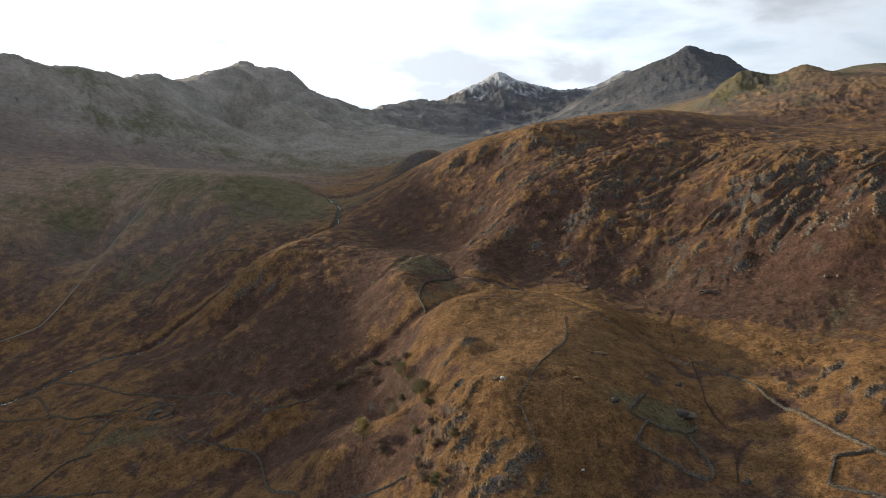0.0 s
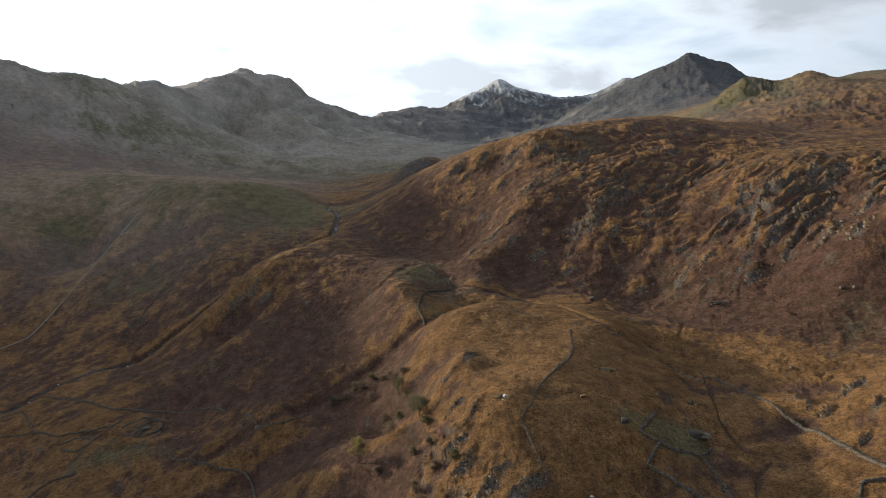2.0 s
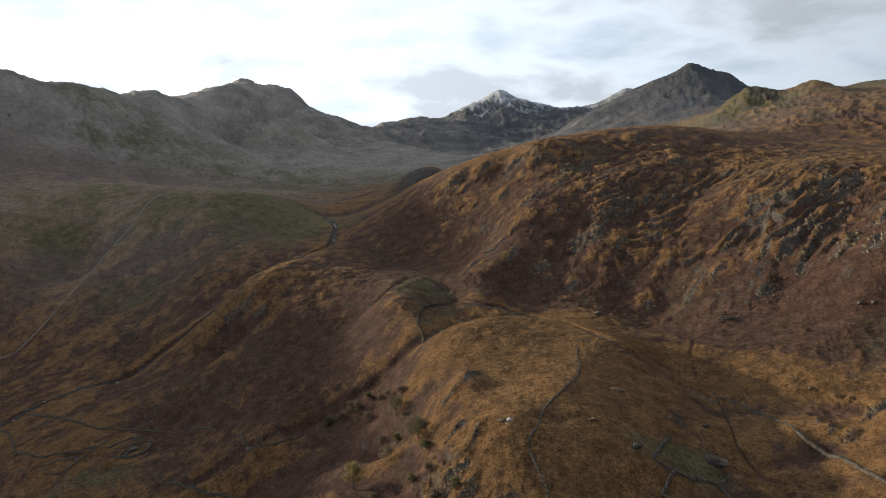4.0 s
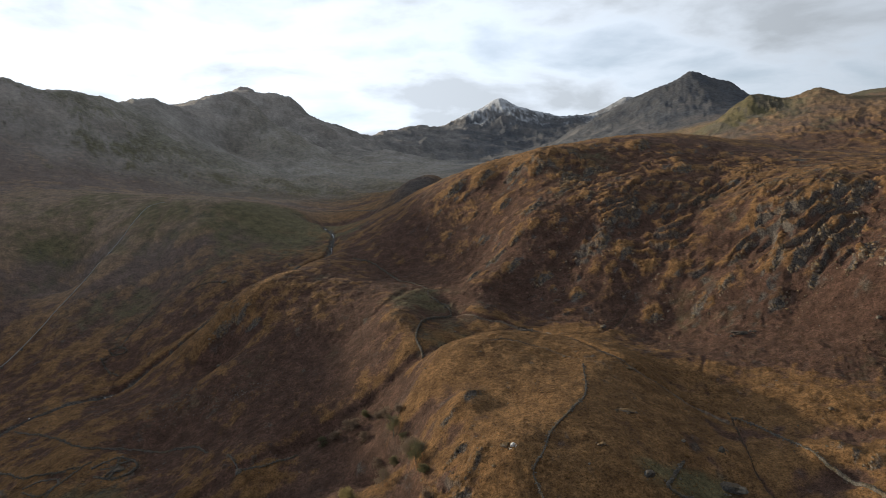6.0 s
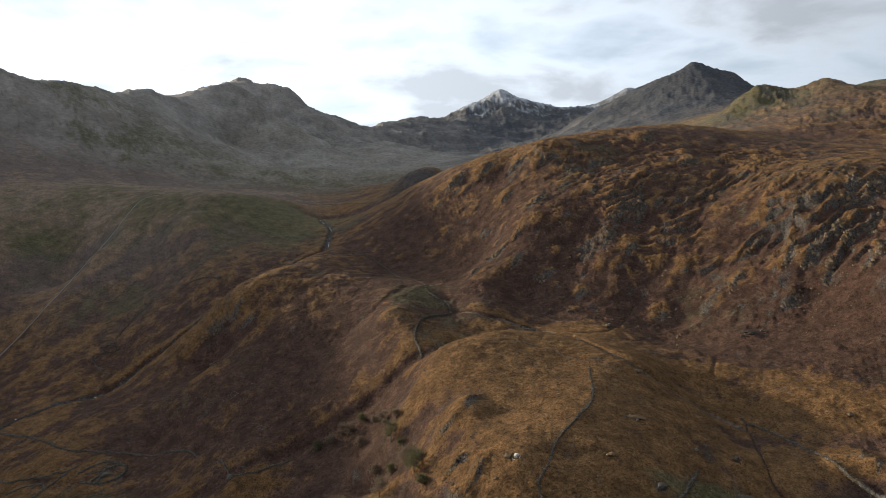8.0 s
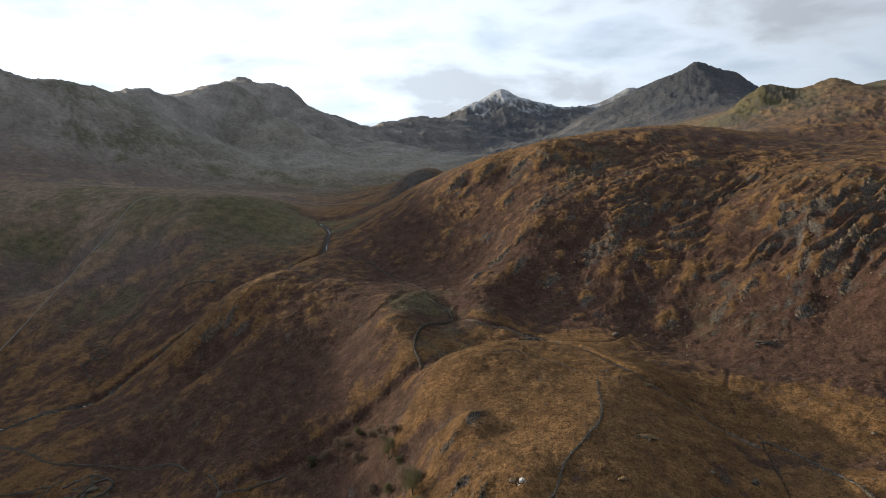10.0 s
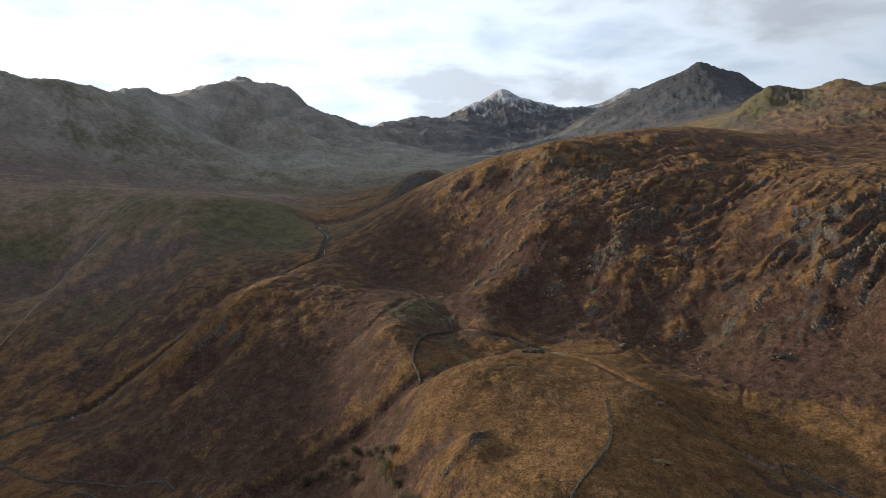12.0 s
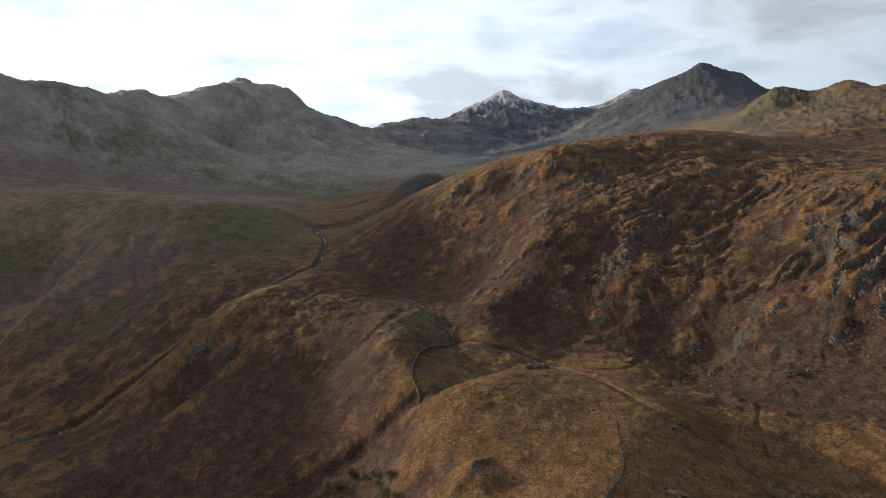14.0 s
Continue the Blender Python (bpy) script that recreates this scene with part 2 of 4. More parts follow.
TRACK = [(149, 354), (138, 362), (124, 373), (106, 377), (94, 390), (87, 406), (80, 440), (66, 474), (48, 492), (30, 496), (9, 514)]
SIDE_TRACK = [(29, 406), (41, 408), (59, 399), (70, 389), (84, 379), (103, 377)]
RILL = [(48, 490), (62, 484), (76, 467), (92, 460), (112, 469), (129, 491), (142, 508)]
TRENCHES = [
    (TRACK, 2.1, 2.6),
    ([(151, 358), (148, 344), (141, 320), (138, 307), (139, 293), (142, 286)], 1.3, 1.1),
    ([(146, 276), (138, 270), (133, 262), (128, 250)], 1.1, 1.0),
    ([(270, 640), (251, 611), (207, 559), (182, 536), (159, 520), (143, 505)], 1.6, 8.0),
    ([(147, 376), (151, 396), (161, 415)], 0.8, 1.2),
    (SIDE_TRACK, 0.4, 0.9),
    (RILL, 1.0, 1.3),
    ([(-16, 431), (-28, 427), (-38, 422), (-58, 419), (-73, 416), (-88, 410), (-108, 398), (-122, 392), (-150, 379)], 3.2, 5.0),
    ([(-30, 556), (-40, 528), (-52, 514), (-66, 507)], 1.2, 3.0),
]


def blob(x, y, cx, cy, rx, ry):
    return np.exp(-(((x - cx) / rx) ** 2 + ((y - cy) / ry) ** 2))


def craggy(x, y):
    """Where rock breaks through, 0 to 1."""
    m = 1.2 * blob(x, y, 300, 500, 90, 75) + 1.0 * blob(x, y, 235, 472, 65, 36) + 0.5 * blob(x, y, 120, 560, 70, 40) + 0.7 * blob(x, y, 190, 620, 130, 90) + 0.6 * blob(x, y, 100, 715, 110, 75)
    m += 0.55 * blob(x, y, 6, 290, 22, 50) + 0.8 * blob(x, y, 208, 312, 28, 26) + 0.6 * blob(x, y, -165, 560, 26, 22)
    m += 0.8 * blob(x, y, 545, 1080, 80, 90) + 0.6 * blob(x, y, 560, 880, 130, 100) + 0.55 * blob(x, y, 330, 680, 130, 70) + 0.9 * blob(x, y, -30, 985, 60, 50)
    m += ease(y, 1500, 2300) * 0.9 + 0.4 * ease(-x, 500, 800) * ease(y, 900, 1300)
    return np.clip(m, 0, 1)


# ledges of rock: place and span in metres, by hillside
EAST = [(246, 526, 12), (260, 516, 14), (277, 513, 16), (292, 510, 16), (308, 507, 18), (266, 482, 16), (287, 479, 18), (300, 453, 16), (317, 455, 16), (272, 444, 16), (269, 470, 12)]
EAST += [(245, 472, 14), (235, 480, 12), (224, 454, 12), (247, 457, 14), (263, 443, 14), (278, 428, 16), (297, 422, 16), (220, 507, 10), (203, 487, 12), (333, 492, 16), (232, 515, 9)]
WEST = [(11, 745, 18), (45, 740, 14), (78, 726, 16), (101, 706, 14), (126, 684, 16), (157, 695, 18), (61, 679, 12), (86, 632, 14), (118, 652, 14), (168, 595, 16), (151, 590, 14), (185, 596, 14), (26, 588, 10)]
WEST += [(48, 596, 13), (58, 568, 12), (83, 552, 12), (107, 527, 10), (135, 567, 14), (150, 552, 12), (65, 600, 10), (220, 739, 20), (242, 666, 16), (136, 626, 12), (184, 484, 9), (156, 494, 11)]
FLANK = [(14, 349, 9), (5, 313, 7), (2, 338, 6), (13, 298, 8), (5, 289, 8), (7, 276, 10), (17, 260, 12), (23, 248, 12), (29, 253, 10), (22, 266, 9), (37, 259, 8), (42, 246, 8), (14, 247, 10), (-1, 260, 7)]
BASIN = [(179, 307, 6), (184, 301, 9), (198, 312, 10), (200, 291, 8), (204, 281, 9), (201, 270, 8), (183, 273, 6), (206, 314, 9), (178, 315, 5)]
SPUR = [(-180, 559, 12), (-190, 555, 10), (-170, 561, 10), (-156, 550, 8), (-166, 703, 9)]
LEDGES = EAST + WEST + FLANK + BASIN + SPUR
ROCKY = len(LEDGES)
pick = np.random.default_rng(7)
while len(LEDGES) < ROCKY + 200:
    px, py = pick.uniform(-10, 380), pick.uniform(440, 840)
    if pick.uniform() < craggy(np.array(px), np.array(py)) and abs(px) < py * 0.75:
        LEDGES.append((px, py, pick.uniform(4, 12)))


def ledges(x, y):
    """Rise of the ledges, how much of a place is their face, and how much their top."""
    shape = x.shape
    x, y = x.ravel(), y.ravel()
    rise, face, top = np.zeros(len(x)), np.zeros(len(x)), np.zeros(len(x))
    box = (x.min(), x.max(), y.min(), y.max()) if len(x) else (0, 0, 0, 0)
    for k, (cx, cy, span) in enumerate(LEDGES):
        if cx + 2 * span < box[0] or cx - 2 * span > box[1] or cy + 2 * span < box[2] or cy - 2 * span > box[3]:
            continue
        near = np.flatnonzero((np.abs(x - cx) < 1.9 * span) & (np.abs(y - cy) < 1.9 * span))
        if not len(near):
            continue
        dx, dy = x[near] - cx, y[near] - cy
        turn = 0.55 + 0.35 * math.sin(k * 2.3)
        dx, dy = dx + 0.16 * span * wave(dx, dy, span * 0.4, k), dy + 0.16 * span * wave(dx, dy, span * 0.4, k + 900)
        a, b = dx * math.cos(turn) + dy * math.sin(turn), dx * math.sin(turn) - dy * math.cos(turn)
        along = np.exp(-(a / (0.75 * span)) ** 2)
        up, down = ease(b / span, -1.3, 0.1), 1 - ease(b / span, 0.12, 0.42)
        rise[near] = np.maximum(rise[near], along * up * down * span * (0.24 if k < ROCKY else 0.14))
        face[near] = np.maximum(face[near], along * ease(b / span, 0.0, 0.2) * (1 - ease(b / span, 0.35, 0.7)) * (1.0 if k < ROCKY else 0.6))
        top[near] = np.maximum(top[near], along * up * down)
    return rise.reshape(shape), face.reshape(shape), top.reshape(shape)


def strike(x, y):
    """Plan turned so that the first axis runs along the ledges."""
    return x * 0.86 + y * 0.50, -x * 0.50 + y * 0.86


def beds(x, y, z, rise, dip, seed):
    """Steps where the dipping beds of rock come out of a slope: flat treads, steep risers."""
    u, v = strike(x, y)
    q = (z - dip * x + 1.3 * rise * fbm(u / 2.6, v, 6.0 * rise, 4, seed, 0.55)) / rise
    fr = q - np.floor(q)
    return rise * (ease(fr, 0.70, 1.0) - fr + 0.35) * ease(wave(u / 2.2, v, 4.0 * rise, seed + 9), -0.5, 0.3)


def gullied(x, y, cx, cy, size, seed):
    """Ribs and gullies that run down from a summit."""
    r, a = np.hypot(x - cx, y - cy), np.arctan2(x - cx, y - cy)
    across = a * 420 + 60 * fbm(x, y, 130, 4, seed + 5, 0.6)
    return (ridged(across, r * 0.35, size, 5, seed, 0.62) - 0.5) * ease(r, 40, 320)


def height(x, y):
    x, y = np.asarray(x, float), np.asarray(y, float)
    z = land(x, y)
    lean = ease((land(x + 5, y + 8) - z) / 9, 0.10, 0.42)
    r = np.hypot(x, y)
    far = ease(r, 800, 2200)
    crag = craggy(x, y)
    z = z + 1.0 * fbm(x, y, 60, 2, 3) * (1 - far) + far * (3 + 7 * ease(r, 1500, 3000)) * (ridged(x, y, 210, 6, 41, 0.62) - 0.9)
    # the long left ridge: crags and shallow gullies down its face
    down = ease(r, 950, 1500) * ease(-x, -100, 200)
    z = z + down * (6 * fbm(x, y, 140, 6, 47, 0.6) + 3.0 * (ridged(x * 0.82 + y * 0.57, (y * 0.82 - x * 0.57) / 2.6, 85, 5, 48, 0.6) - 0.5))
    peak = blob(x, y, 930, 2430, 420, 420)
    z = z + peak * 6 * gullied(x, y, 915, 2440, 120, 49) + blob(x, y, 364, 3990, 500, 500) * 14 * gullied(x, y, 364, 4003, 150, 50)
    u, v = strike(x, y)
    u, v = u + 9 * wave(x, y, 31, 301) + 4 * wave(x, y, 12, 302), v + 9 * wave(x, y, 29, 303) + 4 * wave(x, y, 13, 304)
    near = 1 - ease(r, 1300, 1700)
    broken = ease(fbm(u / 1.7, v, 40, 3, 71) + 0.9 * crag, 0.3, 1.0) * np.clip(crag * 1.35, 0, 1)
    dip = 0.13 + 0.12 * ease(x, 180, 320)
    broken = broken * (0.15 + 0.85 * lean)
    z = z + near * broken * 1.1 * beds(x, y, z, 6.5 + 3.0 * ease(y, 600, 1000), dip, 77)
    z = z + near * np.clip(0.25 * crag * lean + broken, 0, 1) * 0.85 * beds(x, y, z, 2.3 + 1.2 * ease(y, 600, 1000), dip + 0.05, 88)
    # ribs on the hills beyond
    beyond = ease(r, 820, 1020) * (1 - ease(r, 1450, 1900)) * ease(x, 120, 330)
    z = z + beyond * (1.2 + 3.0 * blob(x, y, 520, 1080, 80, 80)) * (ridged(x * 0.9 + z * 0.5, y * 0.6 + z * 0.8, 30, 4, 171, 0.6) - 0.4)
    # knobs and clefts
    z = z + near * (0.2 + 0.8 * broken + 0.2 * crag) * ridged(u / 2.2, v, 15, 4, 131, 0.55)
    z = z + near * 1.0 * np.clip(crag + 0.25 * blob(x, y, 150, 620, 170, 130), 0, 1) * fbm(x, y, 21, 3, 151, 0.5)
    z = z + near * 0.5 * (1 - 0.9 * blob(x, y, 60, 370, 80, 110)) * fbm(x, y, 15, 2, 95, 0.6)
    z = z + near * (0.40 + 0.25 * crag - 0.2 * blob(x, y, 60, 370, 80, 110)) * fbm(x, y, 6, 3, 91, 0.72)
    z = z + ledges(x, y)[0] * (1 + 0.25 * wave(x, y, 4, 55))
    for line, deep, wide in TRENCHES:
        z = z - deep * np.exp(-(near_line(x, y, line) / wide) ** 2)
    # the gorge: steep sides, deepest below the falls
    d = near_line(x, y, STREAM) + 1.2 * wave(x, y, 9, 61) + 1.8 * wave(x, y, 23, 62)
    bank = 4.2 + 9.0 * blob(x, y, -195, 630, 65, 85) - 1.6 * ease(-x, 255, 300)
    bank = bank * (0.8 + 0.4 * wave(x, y, 52, 63))
    return z - ease(1050 - y, 0, 100) * bank * np.exp(-(np.maximum(d, 0) / (1.6 + 0.68 * bank)) ** 4)


# ---- materials ----
def shader(name):
    m = bpy.data.materials.new(name)
    m.use_nodes = True
    n, link = m.node_tree.nodes, m.node_tree.links.new
    return m, n, link, n["Principled BSDF"]


def mix_color(n, link, fac, one, two):
    m = n.new("ShaderNodeMix")
    m.data_type = "RGBA"
    for sock, value in ((m.inputs["Factor"], fac), (m.inputs["A"], one), (m.inputs["B"], two)):
        if hasattr(value, "is_output"):
            link(value, sock)
        else:
            sock.default_value = value if isinstance(value, float) else (*value, 1)
    return m.outputs["Result"]


def ramp(n, link, fac, lo, hi):
    r = n.new("ShaderNodeMapRange")
    r.interpolation_type = "SMOOTHSTEP"
    r.inputs["From Min"].default_value, r.inputs["From Max"].default_value = lo, hi
    link(fac, r.inputs["Value"])
    return r.outputs["Result"]


def math_node(n, link, op, one, two):
    m = n.new("ShaderNodeMath")
    m.operation = op
    for sock, value in zip(m.inputs, (one, two)):
        if hasattr(value, "is_output"):
            link(value, sock)
        else:
            sock.default_value = value
    return m.outputs[0]


def noise_tex(n, link, vector, scale, detail=4.0, rough=0.55):
    t = n.new("ShaderNodeTexNoise")
    t.inputs["Scale"].default_value, t.inputs["Detail"].default_value, t.inputs["Roughness"].default_value = scale, detail, rough
    link(vector, t.inputs["Vector"])
    return t.outputs["Fac"]


def attribute(n, name):
    t = n.new("ShaderNodeAttribute")
    t.attribute_name = name
    return t.outputs["Fac"]


def moor_material():
    m, n, link, bsdf = shader("moorland")
    pos = n.new("ShaderNodeNewGeometry").outputs["Position"]
    broad, mid = noise_tex(n, link, pos, 0.012, 5.0), noise_tex(n, link, pos, 0.11, 6.0, 0.62)
    tuss, fine = noise_tex(n, link, pos, 0.5, 5.0, 0.68), noise_tex(n, link, pos, 1.3, 6.0, 0.7)
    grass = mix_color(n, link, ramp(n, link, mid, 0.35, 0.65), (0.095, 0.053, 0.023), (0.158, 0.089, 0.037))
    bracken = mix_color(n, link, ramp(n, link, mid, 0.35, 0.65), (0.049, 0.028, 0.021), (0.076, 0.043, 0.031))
    green = mix_color(n, link, ramp(n, link, mid, 0.3, 0.7), (0.068, 0.064, 0.033), (0.102, 0.094, 0.049))
    rock = mix_color(n, link, ramp(n, link, fine, 0.3, 0.7), (0.040, 0.036, 0.032), (0.112, 0.101, 0.089))
    snow = mix_color(n, link, ramp(n, link, fine, 0.3, 0.7), (0.70, 0.72, 0.76), (0.82, 0.84, 0.87))
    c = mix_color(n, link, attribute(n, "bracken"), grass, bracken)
    # pale upland grass, greyed and lightened so its colour stands in for haze
    upland_haze = mix_color(n, link, ramp(n, link, broad, 0.35, 0.65), (0.215, 0.198, 0.184), (0.268, 0.249, 0.230))
    c = mix_color(n, link, attribute(n, "upland_haze"), c, upland_haze)
    c = mix_color(n, link, attribute(n, "green"), c, green)
    c = mix_color(n, link, attribute(n, "rock"), c, rock)
    # dark slate rock, with the far pyramid's cloud shade put into its colour
    slate_shade = mix_color(n, link, ramp(n, link, mid, 0.3, 0.7), (0.036, 0.039, 0.046), (0.058, 0.062, 0.071))
    c = mix_color(n, link, attribute(n, "slate_shade"), c, slate_shade)
    c = mix_color(n, link, attribute(n, "snow"), c, snow)
    tint = n.new("ShaderNodeHueSaturation")
    link(c, tint.inputs["Color"])
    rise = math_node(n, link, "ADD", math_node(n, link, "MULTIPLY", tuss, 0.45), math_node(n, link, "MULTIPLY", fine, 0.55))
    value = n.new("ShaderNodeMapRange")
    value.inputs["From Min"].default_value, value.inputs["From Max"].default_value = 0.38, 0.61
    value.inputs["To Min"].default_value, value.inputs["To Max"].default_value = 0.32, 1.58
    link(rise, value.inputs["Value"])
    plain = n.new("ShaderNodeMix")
    link(attribute(n, "upland_haze"), plain.inputs["Factor"])
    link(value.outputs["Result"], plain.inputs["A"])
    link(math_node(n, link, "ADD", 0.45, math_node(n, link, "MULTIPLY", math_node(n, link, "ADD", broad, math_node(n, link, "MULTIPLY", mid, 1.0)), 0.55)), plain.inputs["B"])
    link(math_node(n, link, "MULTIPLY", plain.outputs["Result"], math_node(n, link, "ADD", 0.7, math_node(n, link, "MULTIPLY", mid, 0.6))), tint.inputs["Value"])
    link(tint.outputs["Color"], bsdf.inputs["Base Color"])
    bsdf.inputs["Roughness"].default_value = 0.95
    bsdf.inputs["Specular IOR Level"].default_value = 0.1
    bare = math_node(n, link, "ADD", math_node(n, link, "MULTIPLY", attribute(n, "upland_haze"), 1.0), attribute(n, "rock"))
    fibre = math_node(n, link, "SUBTRACT", 0.04, math_node(n, link, "MULTIPLY", bare, 0.04))
    link(math_node(n, link, "MAXIMUM", fibre, 0.0), bsdf.inputs["Sheen Weight"])
    bsdf.inputs["Sheen Roughness"].default_value = 0.45
    bsdf.inputs["Sheen Tint"].default_value = (1.0, 0.68, 0.34, 1)
    bump = n.new("ShaderNodeBump")
    bump.inputs["Strength"].default_value, bump.inputs["Distance"].default_value = 1.0, 2.5
    link(rise, bump.inputs["Height"])
    link(bump.outputs["Normal"], bsdf.inputs["Normal"])
    return m


MOOR = moor_material()


# ---- the ground: one sheet, finest in the valley and coarser towards the horizon ----
def spread(stops):
    """Values from stop to stop in so many even steps."""
    out = [stops[0][0]]
    for (a, _), (b, k) in zip(stops[:-1], stops[1:]):
        out += list(np.linspace(a, b, k + 1)[1:])
    return np.array(out)


def grid_sheet():
    az = np.radians(spread([(-180, 0), (-60, 30), (-39, 50), (39, 960), (60, 50), (180, 30)]))[:-1]
    rad = np.exp(spread([(math.log(2), 0), (math.log(190), 14), (math.log(390), 170), (math.log(790), 370), (math.log(1250), 105), (math.log(4900), 190)]))
    rr, aa = np.meshgrid(rad, az, indexing="ij")
    return rr * np.sin(aa), rr * np.cos(aa)


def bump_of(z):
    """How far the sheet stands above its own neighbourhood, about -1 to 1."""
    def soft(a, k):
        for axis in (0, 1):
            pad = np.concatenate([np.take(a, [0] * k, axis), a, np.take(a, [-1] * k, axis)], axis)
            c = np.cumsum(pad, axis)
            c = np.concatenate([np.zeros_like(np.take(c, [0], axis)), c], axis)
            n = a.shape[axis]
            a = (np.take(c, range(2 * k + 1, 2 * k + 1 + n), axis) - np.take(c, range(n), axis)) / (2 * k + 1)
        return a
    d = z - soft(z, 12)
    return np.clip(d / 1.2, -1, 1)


def fields(x, y, z, steep):
    """How much bracken, rock, green turf, snow and haze-pale upland lies where."""
    r = np.hypot(x, y)
    n1, n2, n3 = fbm(x, y, 60, 4, 201), fbm(x, y, 16, 4, 221), fbm(x, y, 5, 4, 241, 0.6)
    crag = craggy(x, y)
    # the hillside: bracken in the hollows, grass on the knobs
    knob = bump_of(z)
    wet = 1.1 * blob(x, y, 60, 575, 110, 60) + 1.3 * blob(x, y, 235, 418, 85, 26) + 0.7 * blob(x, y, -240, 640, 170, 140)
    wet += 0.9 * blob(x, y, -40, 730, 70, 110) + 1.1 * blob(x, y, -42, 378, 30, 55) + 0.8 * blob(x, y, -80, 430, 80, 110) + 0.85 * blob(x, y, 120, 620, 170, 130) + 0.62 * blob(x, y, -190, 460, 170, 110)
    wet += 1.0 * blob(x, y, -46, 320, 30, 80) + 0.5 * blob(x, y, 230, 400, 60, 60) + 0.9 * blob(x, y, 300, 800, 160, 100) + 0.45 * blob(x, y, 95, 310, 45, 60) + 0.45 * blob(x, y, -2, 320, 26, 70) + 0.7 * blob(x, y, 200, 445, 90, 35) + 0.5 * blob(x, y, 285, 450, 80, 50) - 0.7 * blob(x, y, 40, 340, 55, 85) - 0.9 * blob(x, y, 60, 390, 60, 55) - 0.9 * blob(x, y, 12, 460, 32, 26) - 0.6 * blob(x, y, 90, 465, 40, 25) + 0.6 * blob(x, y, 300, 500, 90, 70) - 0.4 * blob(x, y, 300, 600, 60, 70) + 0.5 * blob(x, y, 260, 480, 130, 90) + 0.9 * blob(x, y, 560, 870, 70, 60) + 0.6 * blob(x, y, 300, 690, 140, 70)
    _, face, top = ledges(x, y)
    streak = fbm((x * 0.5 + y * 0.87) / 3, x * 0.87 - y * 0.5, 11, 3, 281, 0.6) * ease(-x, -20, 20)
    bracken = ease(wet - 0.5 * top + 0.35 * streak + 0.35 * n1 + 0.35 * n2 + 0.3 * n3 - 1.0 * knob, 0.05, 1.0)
    green = blob(x, y, -200, 850, 90, 110) + 0.4 * blob(x, y, -500, 900, 220, 150) + 1.7 * blob(x, y, 110, 291, 15, 11) + 0.9 * blob(x, y, 88, 292, 9, 8) + ease(y, 1050, 1500) * 0.85
    green += 0.35 * blob(x, y, 265, 405, 35, 25) + 0.8 * blob(x, y, 940, 1380, 150, 120) + 0.6 * blob(x, y, -15, 530, 30, 40) + 0.35 * blob(x, y, 10, 460, 25, 20) + 0.25 * blob(x, y, 290, 500, 90, 70) + 0.35 * blob(x, y, 150, 660, 120, 70) + 0.35 * blob(x, y, 215, 345, 20, 14) + 0.6 * blob(x, y, 160, 353, 17, 8) + 0.5 * blob(x, y, 186, 412, 15, 9)
    green += 0.85 * blob(x, y, 540, 1050, 150, 120) + 0.7 * blob(x, y, 480, 1140, 70, 60) + 0.8 * blob(x, y, -215, 395, 40, 22) + 0.36 * blob(x, y, -330, 790, 170, 120) + 0.3 * blob(x, y, -480, 800, 150, 140) + 0.35 * blob(x, y, -310, 640, 30, 60)
    green = ease(green + 0.3 * n1 + 0.2 * n2 + 0.15 * n3, 0.3, 1.1) * 0.9
    rock = ease(steep + 0.6 * n3 + 0.3 * n2, 1.5, 2.3) * (0.2 + 0.7 * crag)
    rock = np.maximum(rock, ease(r, 1900, 2500) * ease(x + 900, 0, 400) * (0.35 + 0.7 * ease(x, 300, 800) + 0.2 * n1 + 0.2 * n2))
    rock = np.maximum(rock, ease(face + 0.35 * n3 + 0.2 * n2, 0.35, 0.8) * 0.9)
    brook = near_line(x, y, STREAM)
    rock = np.maximum(rock, ease(np.exp(-(brook / (3.2 + 9.0 * blob(x, y, -190, 635, 65, 80))) ** 2) + 0.3 * n3, 0.35, 0.8) * 0.95 * ease(1000 - y, 0, 150))
    rock = np.maximum(rock, 0.8 * blob(x, y, -36, 978, 48, 35))
    rock = np.maximum(rock, ease(y, 1200, 1600) * ease(steep + 0.6 * fbm(x, y, 120, 6, 261, 0.65), 0.8, 1.6) * 0.3)
    band = ridged(x * 0.8 - y * 0.3 + 0.9 * z, x * 0.15, 26, 3, 271)
    rock = np.maximum(rock, ease(band + 0.5 * n2, 0.2, 0.9) * blob(x, y, 500, 1065, 70, 80) * 0.85)
    snow = ease(z + 70 * n1 + 60 * n2 - 30 * steep, 880, 1050) * ease(y, 3300, 3700) * 0.45 * (1 - 0.6 * blob(x, y, 1020, 3850, 260, 300))
    # painted haze: full on the far ridges, thinner over nearer slopes
    upland_haze = np.maximum(ease(y - 0.5 * x, 1250, 1800) * (0.92 + 0.08 * n1), ease(-x - 0.3 * n1 * 60, 110, 330) * ease(y, 560, 820) * 0.32)
    upland_haze = np.maximum(upland_haze, 0.14 * ease(y, 820, 1000) * ease(x, 200, 400))
    slate_shade = np.maximum(ease(r, 1450, 1850) * ease(x, -40, 160), 0.6 * ease(r, 2350, 2900) * ease(x, -420, -150)) * (0.8 + 0.2 * n1)
    slate_shade = np.maximum(slate_shade, 0.5 * blob(x, y, -34, 982, 55, 40))
    flank = (0.42 + 0.16 * n2) * blob(x, y, -430, 2000, 230, 480) + 0.3 * blob(x, y, -560, 1450, 200, 160)
